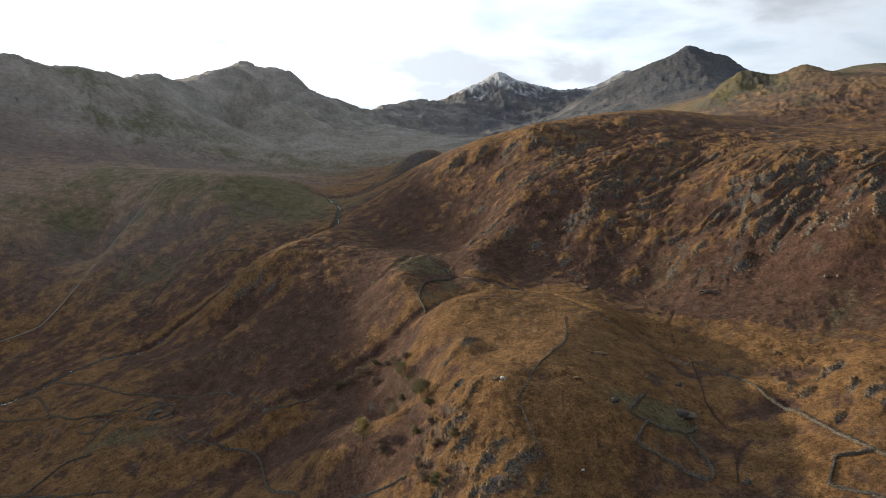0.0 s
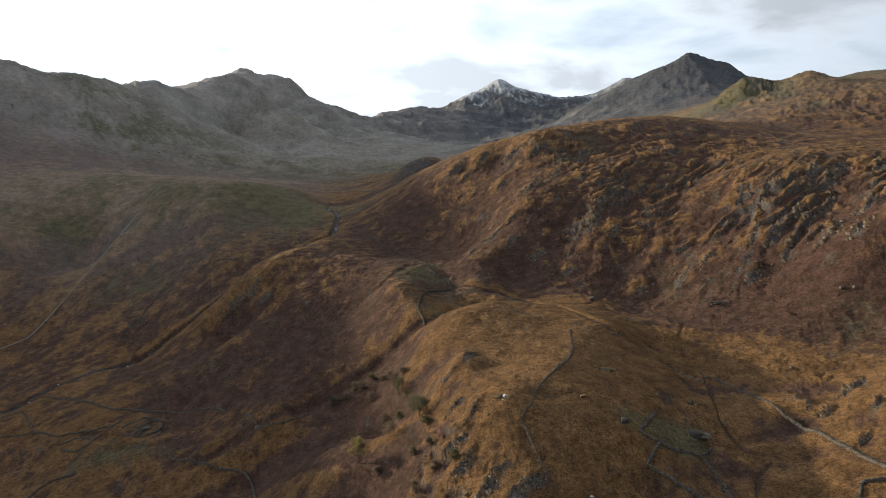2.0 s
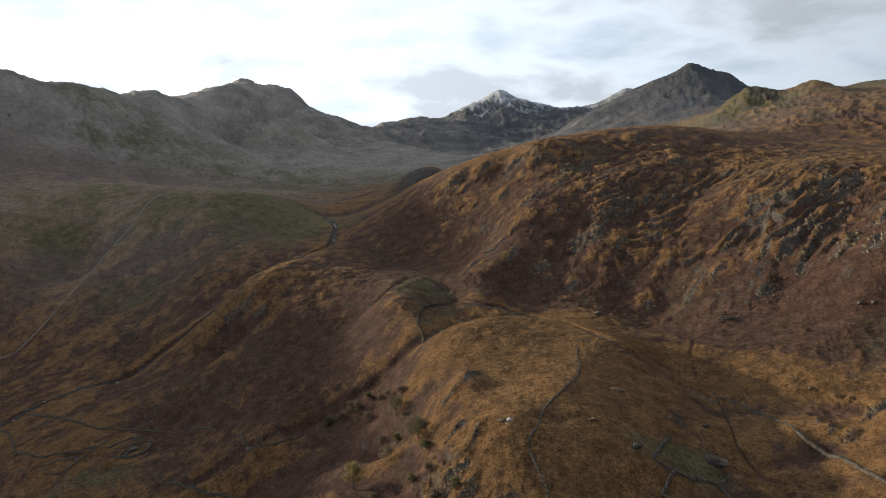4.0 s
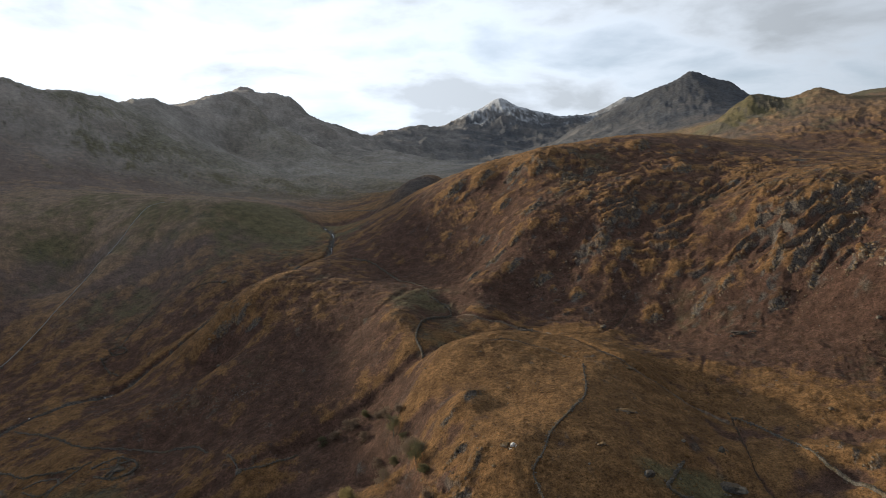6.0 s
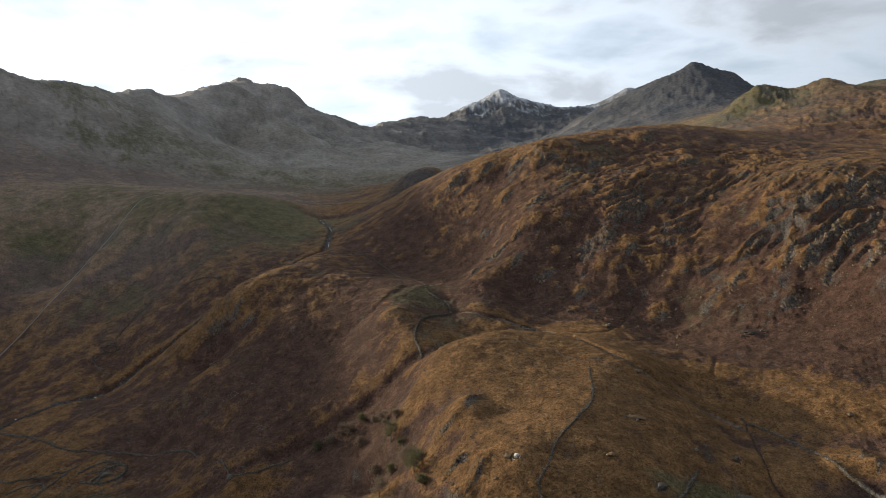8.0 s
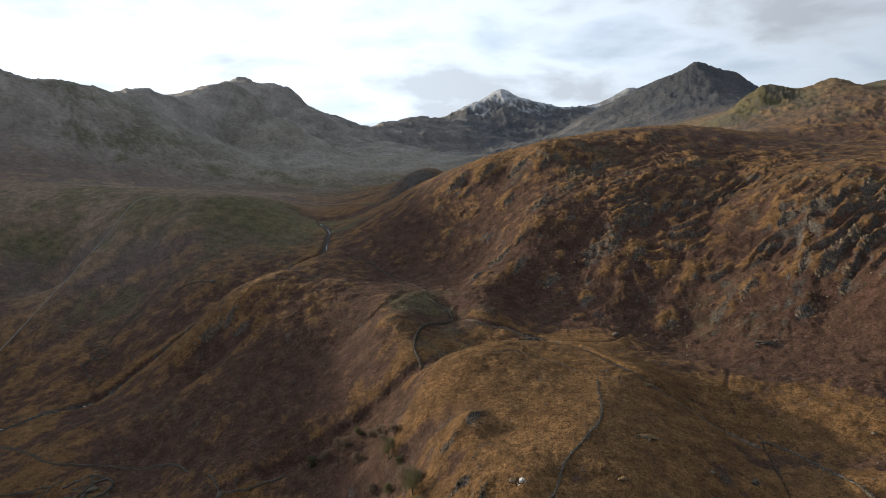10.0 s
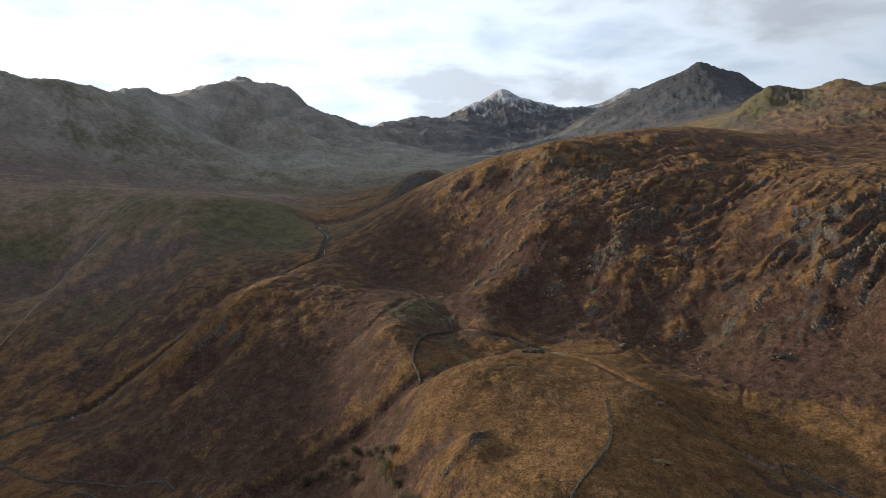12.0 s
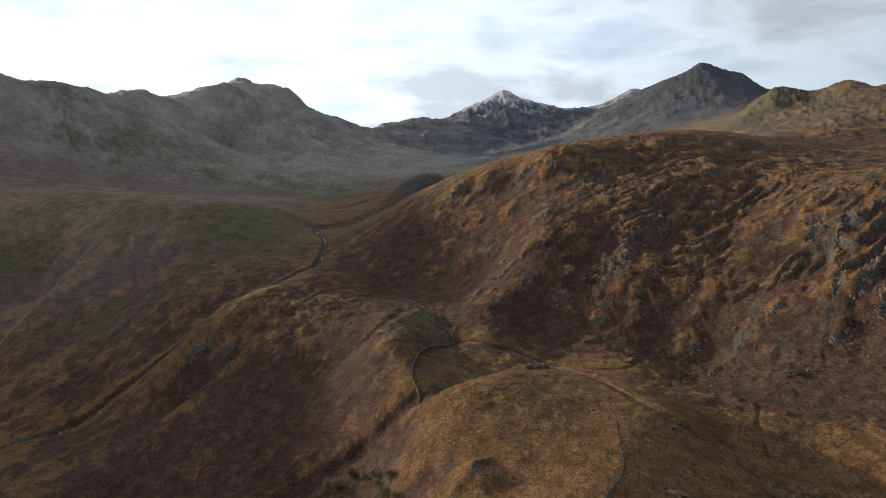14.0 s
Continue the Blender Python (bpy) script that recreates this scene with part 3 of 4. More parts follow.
    return dict(slate_shade=np.clip(slate_shade, 0, 1), upland_haze=upland_haze, bracken=bracken, green=np.maximum(np.maximum(green * (1 - 0.86 * ease(y, 1300, 1800)), np.clip(flank, 0, 1)), ease(y, 1120, 1350) * (1 - ease(z + 45 * n1, 500, 690)) * (0.34 + 0.12 * n2) * (0.5 + 0.5 * ease(x, -700, -300))), rock=np.clip(rock, 0, 1), snow=snow)


def sheet_mesh(name, verts, faces, attrs):
    me = bpy.data.meshes.new(name)
    me.vertices.add(len(verts))
    me.vertices.foreach_set("co", verts.astype(np.float32).ravel())
    me.loops.add(faces.size)
    me.loops.foreach_set("vertex_index", faces.astype(np.int32).ravel())
    me.polygons.add(len(faces))
    me.polygons.foreach_set("loop_start", np.arange(0, faces.size, faces.shape[1], dtype=np.int32))
    me.update(calc_edges=True)
    me.polygons.foreach_set("use_smooth", np.ones(len(faces), bool))
    for key, value in attrs.items():
        me.attributes.new(key, "FLOAT", "POINT").data.foreach_set("value", value.astype(np.float32).ravel())
    return me


def slope_of(x, y, z):
    p = np.stack([x, y, z], -1)
    along, across = np.gradient(p, axis=0), np.roll(p, -1, 1) - np.roll(p, 1, 1)
    nrm = np.cross(along, across)
    return np.hypot(nrm[..., 0], nrm[..., 1]) / np.maximum(np.abs(nrm[..., 2]), 1e-6)


# peaks that stand out of the sheet, each round its own crest line
PEAKS = [
    ("left_ridge", "mountain", "long backlit mountain ridge of dull grass and dark crag", 455, 1150, 9e9),
    ("twin_ridge", "mountain", "dark twin-topped mountain with craggy headwall in shade", 455, 1150, 9e9),
    ("summit_ridge", "mountain", "high grey mountain summit dusted with fresh snow", 455, 1150, 9e9),
    ("dark_peak", "mountain", "steep dark pyramid of bare grey rock and scree", 560, 1500, 9e9),
    ("far_knoll", "hill", "rounded grassy hill with banded rock ribs and a small cairn-like top", 515, 880, 170),
]


def build_ground():
    x, y = grid_sheet()
    z = np.vstack([height(x[k:k + 24], y[k:k + 24]) for k in range(0, len(x), 24)])
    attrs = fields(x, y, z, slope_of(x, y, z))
    rows, cols = x.shape
    i, j = np.meshgrid(np.arange(rows - 1), np.arange(cols), indexing="ij")
    k = (j + 1) % cols
    faces = np.stack([i * cols + j, i * cols + k, (i + 1) * cols + k, (i + 1) * cols + j], -1).reshape(-1, 4)[:, ::-1]
    base = land(x, y).ravel()
    gap = np.stack([near_line(x, y, LANDFORMS[key]).ravel() for key, *_ in PEAKS])
    region = np.argmin(gap, 0)
    r = np.hypot(x, y).ravel()
    verts = np.stack([x, y, z], -1).reshape(-1, 3)
    sunk = np.zeros(len(verts))
    ahead = (np.abs(np.arctan2(x, y)) < 1.1).ravel()
    for n, (key, name, label, foot, start, reach) in enumerate(PEAKS):
        mine = (region == n) & (base > foot) & (r > start) & (gap[n] < reach) & ahead
        own = faces[mine[faces].all(1)]
        used, inverse = np.unique(own, return_inverse=True)
        rim = np.setdiff1d(faces[~mine[faces].all(1)], [])
        sunk[np.setdiff1d(used, rim)] = 0.8
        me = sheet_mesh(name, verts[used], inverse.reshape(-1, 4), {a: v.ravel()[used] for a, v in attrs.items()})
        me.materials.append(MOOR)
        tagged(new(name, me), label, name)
    low = verts.copy()
    low[:, 2] -= sunk
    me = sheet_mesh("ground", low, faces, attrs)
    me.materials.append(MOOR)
    keep = (r > 195) & (r < 760) & (np.abs(np.arctan2(x, y)).ravel() < 0.72)
    spots = dict(co=verts[keep], **{a: v.ravel()[keep] for a, v in attrs.items()})
    return tagged(new("ground", me), "rough moorland valley of golden grass and rust-red bracken", "ground", kind="structure"), spots


ground, SPOTS = build_ground()


def ground_z(x, y):
    return float(height(np.array([x], float), np.array([y], float))[0])


# ---- stone, water, leaf and metal ----
def stone_material(name, dark, light, moss=0.0, turf=0.0):
    m, n, link, bsdf = shader(name)
    geo = n.new("ShaderNodeNewGeometry")
    grain = noise_tex(n, link, geo.outputs["Position"], 1.6, 6.0, 0.65)
    c = mix_color(n, link, ramp(n, link, grain, 0.3, 0.7), dark, light)
    if moss:
        patch = noise_tex(n, link, geo.outputs["Position"], 0.35, 4.0)
        c = mix_color(n, link, math_node(n, link, "MULTIPLY", ramp(n, link, patch, 0.45, 0.65), moss), c, (0.088, 0.062, 0.024))
    if turf:
        sep = n.new("ShaderNodeSeparateXYZ")
        link(geo.outputs["Normal"], sep.inputs[0])
        lie = math_node(n, link, "ADD", sep.outputs["Z"], math_node(n, link, "MULTIPLY", math_node(n, link, "SUBTRACT", grain, 0.5), 0.8))
        c = mix_color(n, link, math_node(n, link, "MULTIPLY", ramp(n, link, lie, 0.45, 0.75), turf), c, (0.105, 0.066, 0.029))
    tint = n.new("ShaderNodeHueSaturation")
    link(c, tint.inputs["Color"])
    link(math_node(n, link, "ADD", 0.65, math_node(n, link, "MULTIPLY", math_node(n, link, "FRACT", math_node(n, link, "ADD", geo.outputs["Random Per Island"], n.new("ShaderNodeObjectInfo").outputs["Random"]), 0.0), 0.7)), tint.inputs["Value"])
    link(tint.outputs["Color"], bsdf.inputs["Base Color"])
    bsdf.inputs["Roughness"].default_value = 0.9
    bsdf.inputs["Specular IOR Level"].default_value = 0.12
    bump = n.new("ShaderNodeBump")
    bump.inputs["Strength"].default_value, bump.inputs["Distance"].default_value = 0.6, 0.3
    link(grain, bump.inputs["Height"])
    link(bump.outputs["Normal"], bsdf.inputs["Normal"])
    return m


def leaf_material(name, one, two):
    m, n, link, bsdf = shader(name)
    geo = n.new("ShaderNodeNewGeometry")
    patch = noise_tex(n, link, geo.outputs["Position"], 0.06, 3.0)
    fac = math_node(n, link, "MULTIPLY_ADD", geo.outputs["Random Per Island"], 0.7)
    fac.node.inputs[2].default_value = -0.1
    fac = math_node(n, link, "ADD", fac, math_node(n, link, "MULTIPLY", patch, 0.4))
    link(mix_color(n, link, fac, one, two), bsdf.inputs["Base Color"])
    bsdf.inputs["Roughness"].default_value = 0.85
    bsdf.inputs["Specular IOR Level"].default_value = 0.15
    # thin dry leaves let light through
    thin = n.new("ShaderNodeBsdfTranslucent")
    link(bsdf.inputs["Base Color"].links[0].from_socket, thin.inputs["Color"])
    both = n.new("ShaderNodeMixShader")
    both.inputs[0].default_value = 0.55
    link(bsdf.outputs[0], both.inputs[1])
    link(thin.outputs[0], both.inputs[2])
    link(both.outputs[0], n["Material Output"].inputs["Surface"])
    return m


WALL_STONE = stone_material("lichened_wall_stone", (0.046, 0.041, 0.035), (0.128, 0.115, 0.098), 0.45)
CRAG = stone_material("dark_crag", (0.066, 0.052, 0.039), (0.170, 0.138, 0.106), 0.6, 0.9)
PALE = stone_material("pale_quartz", (0.30, 0.29, 0.27), (0.58, 0.57, 0.54))
BOULDER = stone_material("grey_boulder", (0.045, 0.042, 0.038), (0.135, 0.128, 0.116), 0.4, 0.35)
GRASS = leaf_material("dead_moor_grass", (0.108, 0.061, 0.021), (0.196, 0.112, 0.037))
FERN = leaf_material("dead_bracken", (0.052, 0.031, 0.019), (0.090, 0.053, 0.028))
BARK = stone_material("grey_bark", (0.05, 0.045, 0.04), (0.12, 0.11, 0.10))
YELLOW_LEAF = leaf_material("yellowing_leaf", (0.15, 0.125, 0.05), (0.26, 0.21, 0.095))
DARK_LEAF = leaf_material("dark_evergreen_leaf", (0.058, 0.060, 0.031), (0.13, 0.12, 0.064))
TWIG = leaf_material("bare_twigs", (0.10, 0.076, 0.056), (0.19, 0.146, 0.108))


def water_material():
    m, n, link, bsdf = shader("peaty_water")
    pos = n.new("ShaderNodeNewGeometry").outputs["Position"]
    ripple = noise_tex(n, link, pos, 2.5, 4.0)
    bsdf.inputs["Base Color"].default_value = (0.02, 0.018, 0.013, 1)
    bsdf.inputs["Roughness"].default_value = 0.5
    bsdf.inputs["Specular IOR Level"].default_value = 0.08
    bump = n.new("ShaderNodeBump")
    bump.inputs["Strength"].default_value, bump.inputs["Distance"].default_value = 0.8, 0.3
    link(ripple, bump.inputs["Height"])
    link(bump.outputs["Normal"], bsdf.inputs["Normal"])
    return m


def foam_material():
    m, n, link, bsdf = shader("white_water")
    pos = n.new("ShaderNodeNewGeometry").outputs["Position"]
    f = noise_tex(n, link, pos, 3.0, 4.0)
    link(mix_color(n, link, f, (0.45, 0.48, 0.50), (0.85, 0.87, 0.88)), bsdf.inputs["Base Color"])
    bsdf.inputs["Roughness"].default_value = 0.5
    return m


def metal_material():
    m, n, link, bsdf = shader("weathered_pipe_paint")
    pos = n.new("ShaderNodeNewGeometry").outputs["Position"]
    f = noise_tex(n, link, pos, 0.8, 5.0)
    link(mix_color(n, link, f, (0.12, 0.122, 0.115), (0.20, 0.205, 0.195)), bsdf.inputs["Base Color"])
    bsdf.inputs["Roughness"].default_value = 0.45
    return m


def track_material():
    m, n, link, bsdf = shader("stony_track")
    pos = n.new("ShaderNodeNewGeometry").outputs["Position"]
    f, g = noise_tex(n, link, pos, 0.5, 5.0), noise_tex(n, link, pos, 3.0, 4.0)
    c = mix_color(n, link, ramp(n, link, f, 0.4, 0.6), (0.050, 0.036, 0.026), (0.105, 0.078, 0.054))
    link(mix_color(n, link, ramp(n, link, g, 0.5, 0.75), c, (0.165, 0.14, 0.11)), bsdf.inputs["Base Color"])
    bsdf.inputs["Roughness"].default_value = 0.95
    bsdf.inputs["Specular IOR Level"].default_value = 0.1
    return m


WET_ROCK = stone_material("wet_dark_rock", (0.026, 0.024, 0.022), (0.078, 0.071, 0.063))
PEAT = stone_material("wet_peat", (0.018, 0.013, 0.009), (0.05, 0.035, 0.023))
WATER, FOAM, PIPE, STONY = water_material(), foam_material(), metal_material(), track_material()


# ---- helpers for things ----
def mesh_of(name, verts, faces, material):
    me = bpy.data.meshes.new(name)
    me.from_pydata([tuple(v) for v in verts], [], [tuple(f) for f in faces])
    me.materials.append(material)
    return me


def part(name, me, parent, label=""):
    ob = new(name, me)
    ob.parent = parent
    if label:
        ob["label"] = label
    return ob


def thing(name, x, y, z, label, category, group="", kind=""):
    ob = new(name)
    ob.location = (x, y, z)
    return tagged(ob, label, category, group, kind)


def smooth_line(points, step, angular=False):
    """Even stations along a rounded line through the points, with the way at each."""
    p = np.array(points, float)[:, :2]
    q = np.vstack([2 * p[0] - p[1], p, 2 * p[-1] - p[-2]])
    out = list(p[:-1]) if angular else []
    for k in range(1, 1 if angular else len(q) - 2):
        a, b, c, d = q[k - 1:k + 3]
        m = max(2, int(np.linalg.norm(c - b) / step * 2))
        for t in np.linspace(0, 1, m, endpoint=False):
            out.append(0.5 * (2 * b + (c - a) * t + (2 * a - 5 * b + 4 * c - d) * t * t + (3 * b - a - 3 * c + d) * t ** 3))
    out = np.array(out + [p[-1]])
    s = np.r_[0, np.cumsum(np.linalg.norm(np.diff(out, axis=0), axis=1))]
    at = np.arange(0, s[-1], step)
    xy = np.stack([np.interp(at, s, out[:, 0]), np.interp(at, s, out[:, 1])], -1)
    way = np.gradient(xy, axis=0)
    return xy, way / np.linalg.norm(way, axis=1, keepdims=True)


CUBE = np.array([(a, b, c) for a in (-0.5, 0.5) for b in (-0.5, 0.5) for c in (-0.5, 0.5)])
CUBE_FACES = np.array([(0, 1, 3, 2), (4, 6, 7, 5), (0, 4, 5, 1), (2, 3, 7, 6), (0, 2, 6, 4), (1, 5, 7, 3)])


def stones(rng, at, size, yaw, jitter=0.22):
    """Rough blocks: centres, sizes and headings."""
    n = len(at)
    v = CUBE[None] + rng.uniform(-jitter, jitter, (n, 8, 3)) * 0.6
    v = v * size[:, None]
    c, s = np.cos(yaw)[:, None], np.sin(yaw)[:, None]
    v = np.stack([v[..., 0] * c - v[..., 1] * s, v[..., 0] * s + v[..., 1] * c, v[..., 2]], -1) + at[:, None]
    f = CUBE_FACES[None] + 8 * np.arange(n)[:, None, None]
    return v.reshape(-1, 3), f.reshape(-1, 4)


def dry_stone_wall(line, label, high=1.4, wide=0.8, ruin=0.0, seed=1, angular=False):
    rng = np.random.default_rng(seed)
    xy, way = smooth_line(line, 0.8, angular)
    xy = xy + rng.normal(0, 0.08, xy.shape)
    z = height(xy[:, 0], xy[:, 1])
    yaw = np.arctan2(way[:, 1], way[:, 0])
    worn = np.clip(1 - ruin * (0.5 + 0.9 * wave(xy[:, 0], xy[:, 1], 9, seed)), 0.12, 1)
    side = np.stack([-way[:, 1], way[:, 0]], -1)
    at, size, turn = [], [], []
    for course in range(3):
        for lane in (-1, 1):
            h = high * 0.3 * worn
            off = side * (lane * wide * 0.25 * (1 - 0.15 * course)) + way * rng.uniform(-0.3, 0.3, (len(xy), 1))
            keep = rng.uniform(size=len(xy)) > ruin * 0.35 * course
            c = np.c_[xy + off, z - 0.15 + h * (course + 0.5) + 0.15 * (course == 0)]
            at.append(c[keep])
            size.append(np.c_[rng.uniform(0.7, 1.15, len(xy)), rng.uniform(0.42, 0.58, len(xy)) * wide, h * rng.uniform(0.95, 1.3, len(xy))][keep])
            turn.append((yaw + rng.normal(0, 0.12, len(xy)))[keep])
    o = np.r_[xy[0], z[0]]
    ob = thing("dry_stone_wall", *o, label, "stone wall", "dry stone walls")
    v, f = stones(rng, np.vstack(at) - o, np.vstack(size), np.hstack(turn))
    part("stonework", mesh_of("stonework", v, f, WALL_STONE), ob)
    keep = rng.uniform(size=len(xy)) > 0.1 + ruin
    if keep.sum() > 3:
        c = np.c_[xy, z + high * 0.98 * worn][keep] - o
        n = len(c)
        v, f = stones(rng, c, np.c_[rng.uniform(0.3, 0.55, n), rng.uniform(0.8, 1.0, n) * wide * 0.8, rng.uniform(0.25, 0.45, n)], yaw[keep])
        part("coping", mesh_of("coping", v, f, WALL_STONE), ob, "upright coping stones")
    # fallen stones along the foot
    n = max(4, int(len(xy) * (0.25 + ruin)))
    pick = rng.integers(0, len(xy), n)
    p = xy[pick] + side[pick] * (rng.choice([-1, 1], (n, 1)) * rng.uniform(0.6, 1.5, (n, 1)) * wide)
    c = np.c_[p, height(p[:, 0], p[:, 1]) + 0.08] - o
    v, f = stones(rng, c, rng.uniform(0.25, 0.6, (n, 3)), rng.uniform(0, 6, n))
    tagged(part("fallen_stones", mesh_of("fallen_stones", v, f, WALL_STONE), ob), kind="stuff")
    return ob


def rock_shapes(count, seed):
    """Angular rocks about one metre across, as vertices and triangles."""
    rng = np.random.default_rng(seed)
    out = []
    for _ in range(count):
        bm = bmesh.new()
        p = rng.normal(size=(22, 3))
        p /= np.linalg.norm(p, axis=1, keepdims=True)
        p *= rng.uniform(0.75, 1.0, (22, 1)) * 0.5
        p = np.sign(p) * np.abs(p) ** 0.8
        for q in p:
            bm.verts.new(q)
        bmesh.ops.convex_hull(bm, input=bm.verts)
        bmesh.ops.delete(bm, geom=[v for v in bm.verts if not v.link_faces], context="VERTS")
        bmesh.ops.triangulate(bm, faces=bm.faces)
        bm.verts.index_update()
        out.append((np.array([v.co[:] for v in bm.verts]), np.array([[v.index for v in f.verts] for f in bm.faces])))
        bm.free()
    return out


ROCKS = rock_shapes(14, 5)
CRAG_SHAPES = [mesh_of("rib", v, f, CRAG) for v, f in ROCKS]


def rock_heap(rng, at, size, yaw, tilt):
    verts, faces, base = [], [], 0
    for c, s, a, t in zip(at, size, yaw, tilt):
        v, f = ROCKS[rng.integers(len(ROCKS))]
        m = np.array((Matrix.Rotation(a, 3, "Z") @ Matrix.Rotation(t, 3, "X") @ Matrix.Diagonal(Vector(s))))
        verts.append(v @ m.T + c)
        faces.append(f + base)
        base += len(v)
    return np.vstack(verts), np.vstack(faces)


def boulder(x, y, size, label, material, yaw=0.0, seed=1, name="boulder", group="boulders"):
    """One big stone with a few splinters at its foot."""
    rng = np.random.default_rng(seed)
    sx, sy, sz = size
    z = ground_z(x, y)
    ob = thing(name, x, y, z, label, "boulder", group)
    k = 3
    at = np.c_[rng.normal(0, 0.16, k) * sx, rng.normal(0, 0.16, k) * sy, np.full(k, sz * 0.22) + rng.uniform(0, 0.12, k) * sz]
    at[0] = (0, 0, sz * 0.28)
    s = np.array(size) * np.r_[1.0, rng.uniform(0.5, 0.75, k - 1)][:, None]
    c, sn = math.cos(yaw), math.sin(yaw)
    at[:, :2] = np.c_[at[:, 0] * c - at[:, 1] * sn, at[:, 0] * sn + at[:, 1] * c]
    v, f = rock_heap(rng, at, s, yaw + rng.normal(0, 0.2, k), rng.normal(0, 0.15, k))
    part("stone", mesh_of("stone", v, f, material), ob)
    k = 7
    a, d = rng.uniform(0, 6.28, k), rng.uniform(0.45, 0.75, k)
    p = np.c_[x + np.cos(a) * d * sx, y + np.sin(a) * d * sy]
    at = np.c_[p - (x, y), height(p[:, 0], p[:, 1]) - z + 0.1]
    v, f = rock_heap(rng, at, rng.uniform(0.1, 0.24, (k, 3)) * max(sx, sy) * 0.8, rng.uniform(0, 6, k), rng.normal(0, 0.3, k))
    tagged(part("splinters", mesh_of("splinters", v, f, material), ob), kind="stuff")
    return ob


def outcrop(x, y, span, seed, turn, label="broken grey outcrop of ribbed rock among dead grass"):
    """Leaning ribs of rock in a row along the face of a ledge."""
    rng = np.random.default_rng(seed)
    z = ground_z(x, y)
    ob = thing("rock_outcrop", x, y, z, label, "rock outcrop", "rock outcrops")
    for name, k, big in (("rib", int(7 + span * 0.9), 1.0), ("rubble", int(4 + span * 0.7), 0.4)):
        a, b = rng.uniform(-0.7, 0.7, k) * span, rng.uniform(0.05, 0.5, k) * span * (1.0 if big == 1 else 1.5)
        p = np.c_[x + a * math.cos(turn) + b * math.sin(turn), y + a * math.sin(turn) - b * math.cos(turn)]
        g = height(p[:, 0], p[:, 1]) - z
        size = np.c_[rng.uniform(0.10, 0.30, k), rng.uniform(0.08, 0.18, k), rng.uniform(0.14, 0.34, k)] * span * big
        size = np.minimum(size, (4.5, 2.6, 4.2))
        at = np.c_[p - (x, y), g - size[:, 2] * 0.22]
        yaw, tilt = turn + rng.normal(0, 0.35, k), rng.normal(-0.55, 0.25, k)
        if name == "rubble":
            tagged(part(name, mesh_of(name, *rock_heap(rng, at, size, yaw, tilt), CRAG), ob), kind="stuff")
            continue
        for q, c, r, t in zip(size, at, yaw, tilt):
            rib = part(name, CRAG_SHAPES[rng.integers(len(CRAG_SHAPES))], ob)
            rib.matrix_local = Matrix.LocRotScale(c, (Matrix.Rotation(r, 3, "Z") @ Matrix.Rotation(t, 3, "X")).to_euler(), q)
    return ob


def tube(points, radii, sides=6):
    p, r = np.array(points, float), np.array(radii, float)
    way = np.gradient(p, axis=0)
    way /= np.linalg.norm(way, axis=1, keepdims=True)
    ref = np.where(np.abs(way[:, 2:]) > 0.9, (1.0, 0, 0), (0, 0, 1.0))
    a = np.cross(way, ref)
    a /= np.linalg.norm(a, axis=1, keepdims=True)
    b = np.cross(way, a)
    ang = np.linspace(0, 2 * math.pi, sides, endpoint=False)
    v = p[:, None] + r[:, None, None] * (np.cos(ang)[None, :, None] * a[:, None] + np.sin(ang)[None, :, None] * b[:, None])
    n = len(p)
    f = [(i * sides + j, i * sides + (j + 1) % sides, (i + 1) * sides + (j + 1) % sides, (i + 1) * sides + j) for i in range(n - 1) for j in range(sides)]
    f += [tuple(range(sides))[::-1], tuple((n - 1) * sides + j for j in range(sides))]
    return v.reshape(-1, 3), f


def small_tree(x, y, tall, spread_to, leaf, label, name, seed, leaves=900, fill=1.0):
    rng = np.random.default_rng(seed)
    z = ground_z(x, y)
    ob = thing(name, x, y, z - 0.15, label, "tree" if tall > 6 else "shrub", "scattered trees and shrubs")
    lean = rng.normal(0, 0.06, 2) * tall
    h = np.linspace(0, 1, 6)
    trunk = np.c_[lean[0] * h ** 2, lean[1] * h ** 2, h * tall * 0.8]
    v, f = tube(trunk, tall * (0.028 - 0.022 * h))
    stem = part("trunk", mesh_of("trunk", v, f, BARK), ob)
    tips = []
    for k in range(11):
        t = rng.uniform(0.18 if "tree" in name else 0.02, 0.95)
        start = np.array([np.interp(t, h, trunk[:, c]) for c in range(3)])
        a = k * 2.4 + rng.normal(0, 0.3)
        out = spread_to * (1.1 - 0.55 * t) * rng.uniform(0.6, 1.0)
        end = start + (math.cos(a) * out, math.sin(a) * out, tall * rng.uniform(0.08, 0.24))
        mid = (start + end) / 2 + (0, 0, -0.02 * tall)
        v, f = tube([start, mid, end], np.array([0.011, 0.007, 0.003]) * tall, 4)
        part("limb", mesh_of("limb", v, f, BARK), stem)
        tips += [end, (mid + end) / 2, mid]
    if "tree" not in name:
        leaves, fill = int(leaves * 1.5), 1.25
    tips = np.array(tips + [trunk[-1], trunk[-2]])
    c = tips[rng.integers(0, len(tips), leaves)] + rng.normal(0, 1, (leaves, 3)) * (spread_to * 0.2, spread_to * 0.2, tall * 0.055) * fill
    s = rng.uniform(0.16, 0.40, (leaves, 1, 1))
    d = rng.normal(size=(leaves, 2, 3))
    d /= np.linalg.norm(d, axis=2, keepdims=True)
    v = c[:, None] + np.concatenate([d[:, :1] * s, d[:, 1:] * s * 0.6, -d[:, :1] * s, -d[:, 1:] * s * 0.6], 1)
    part("crown", mesh_of("crown", v.reshape(-1, 3), np.arange(leaves * 4).reshape(-1, 4), leaf), ob)
    return ob


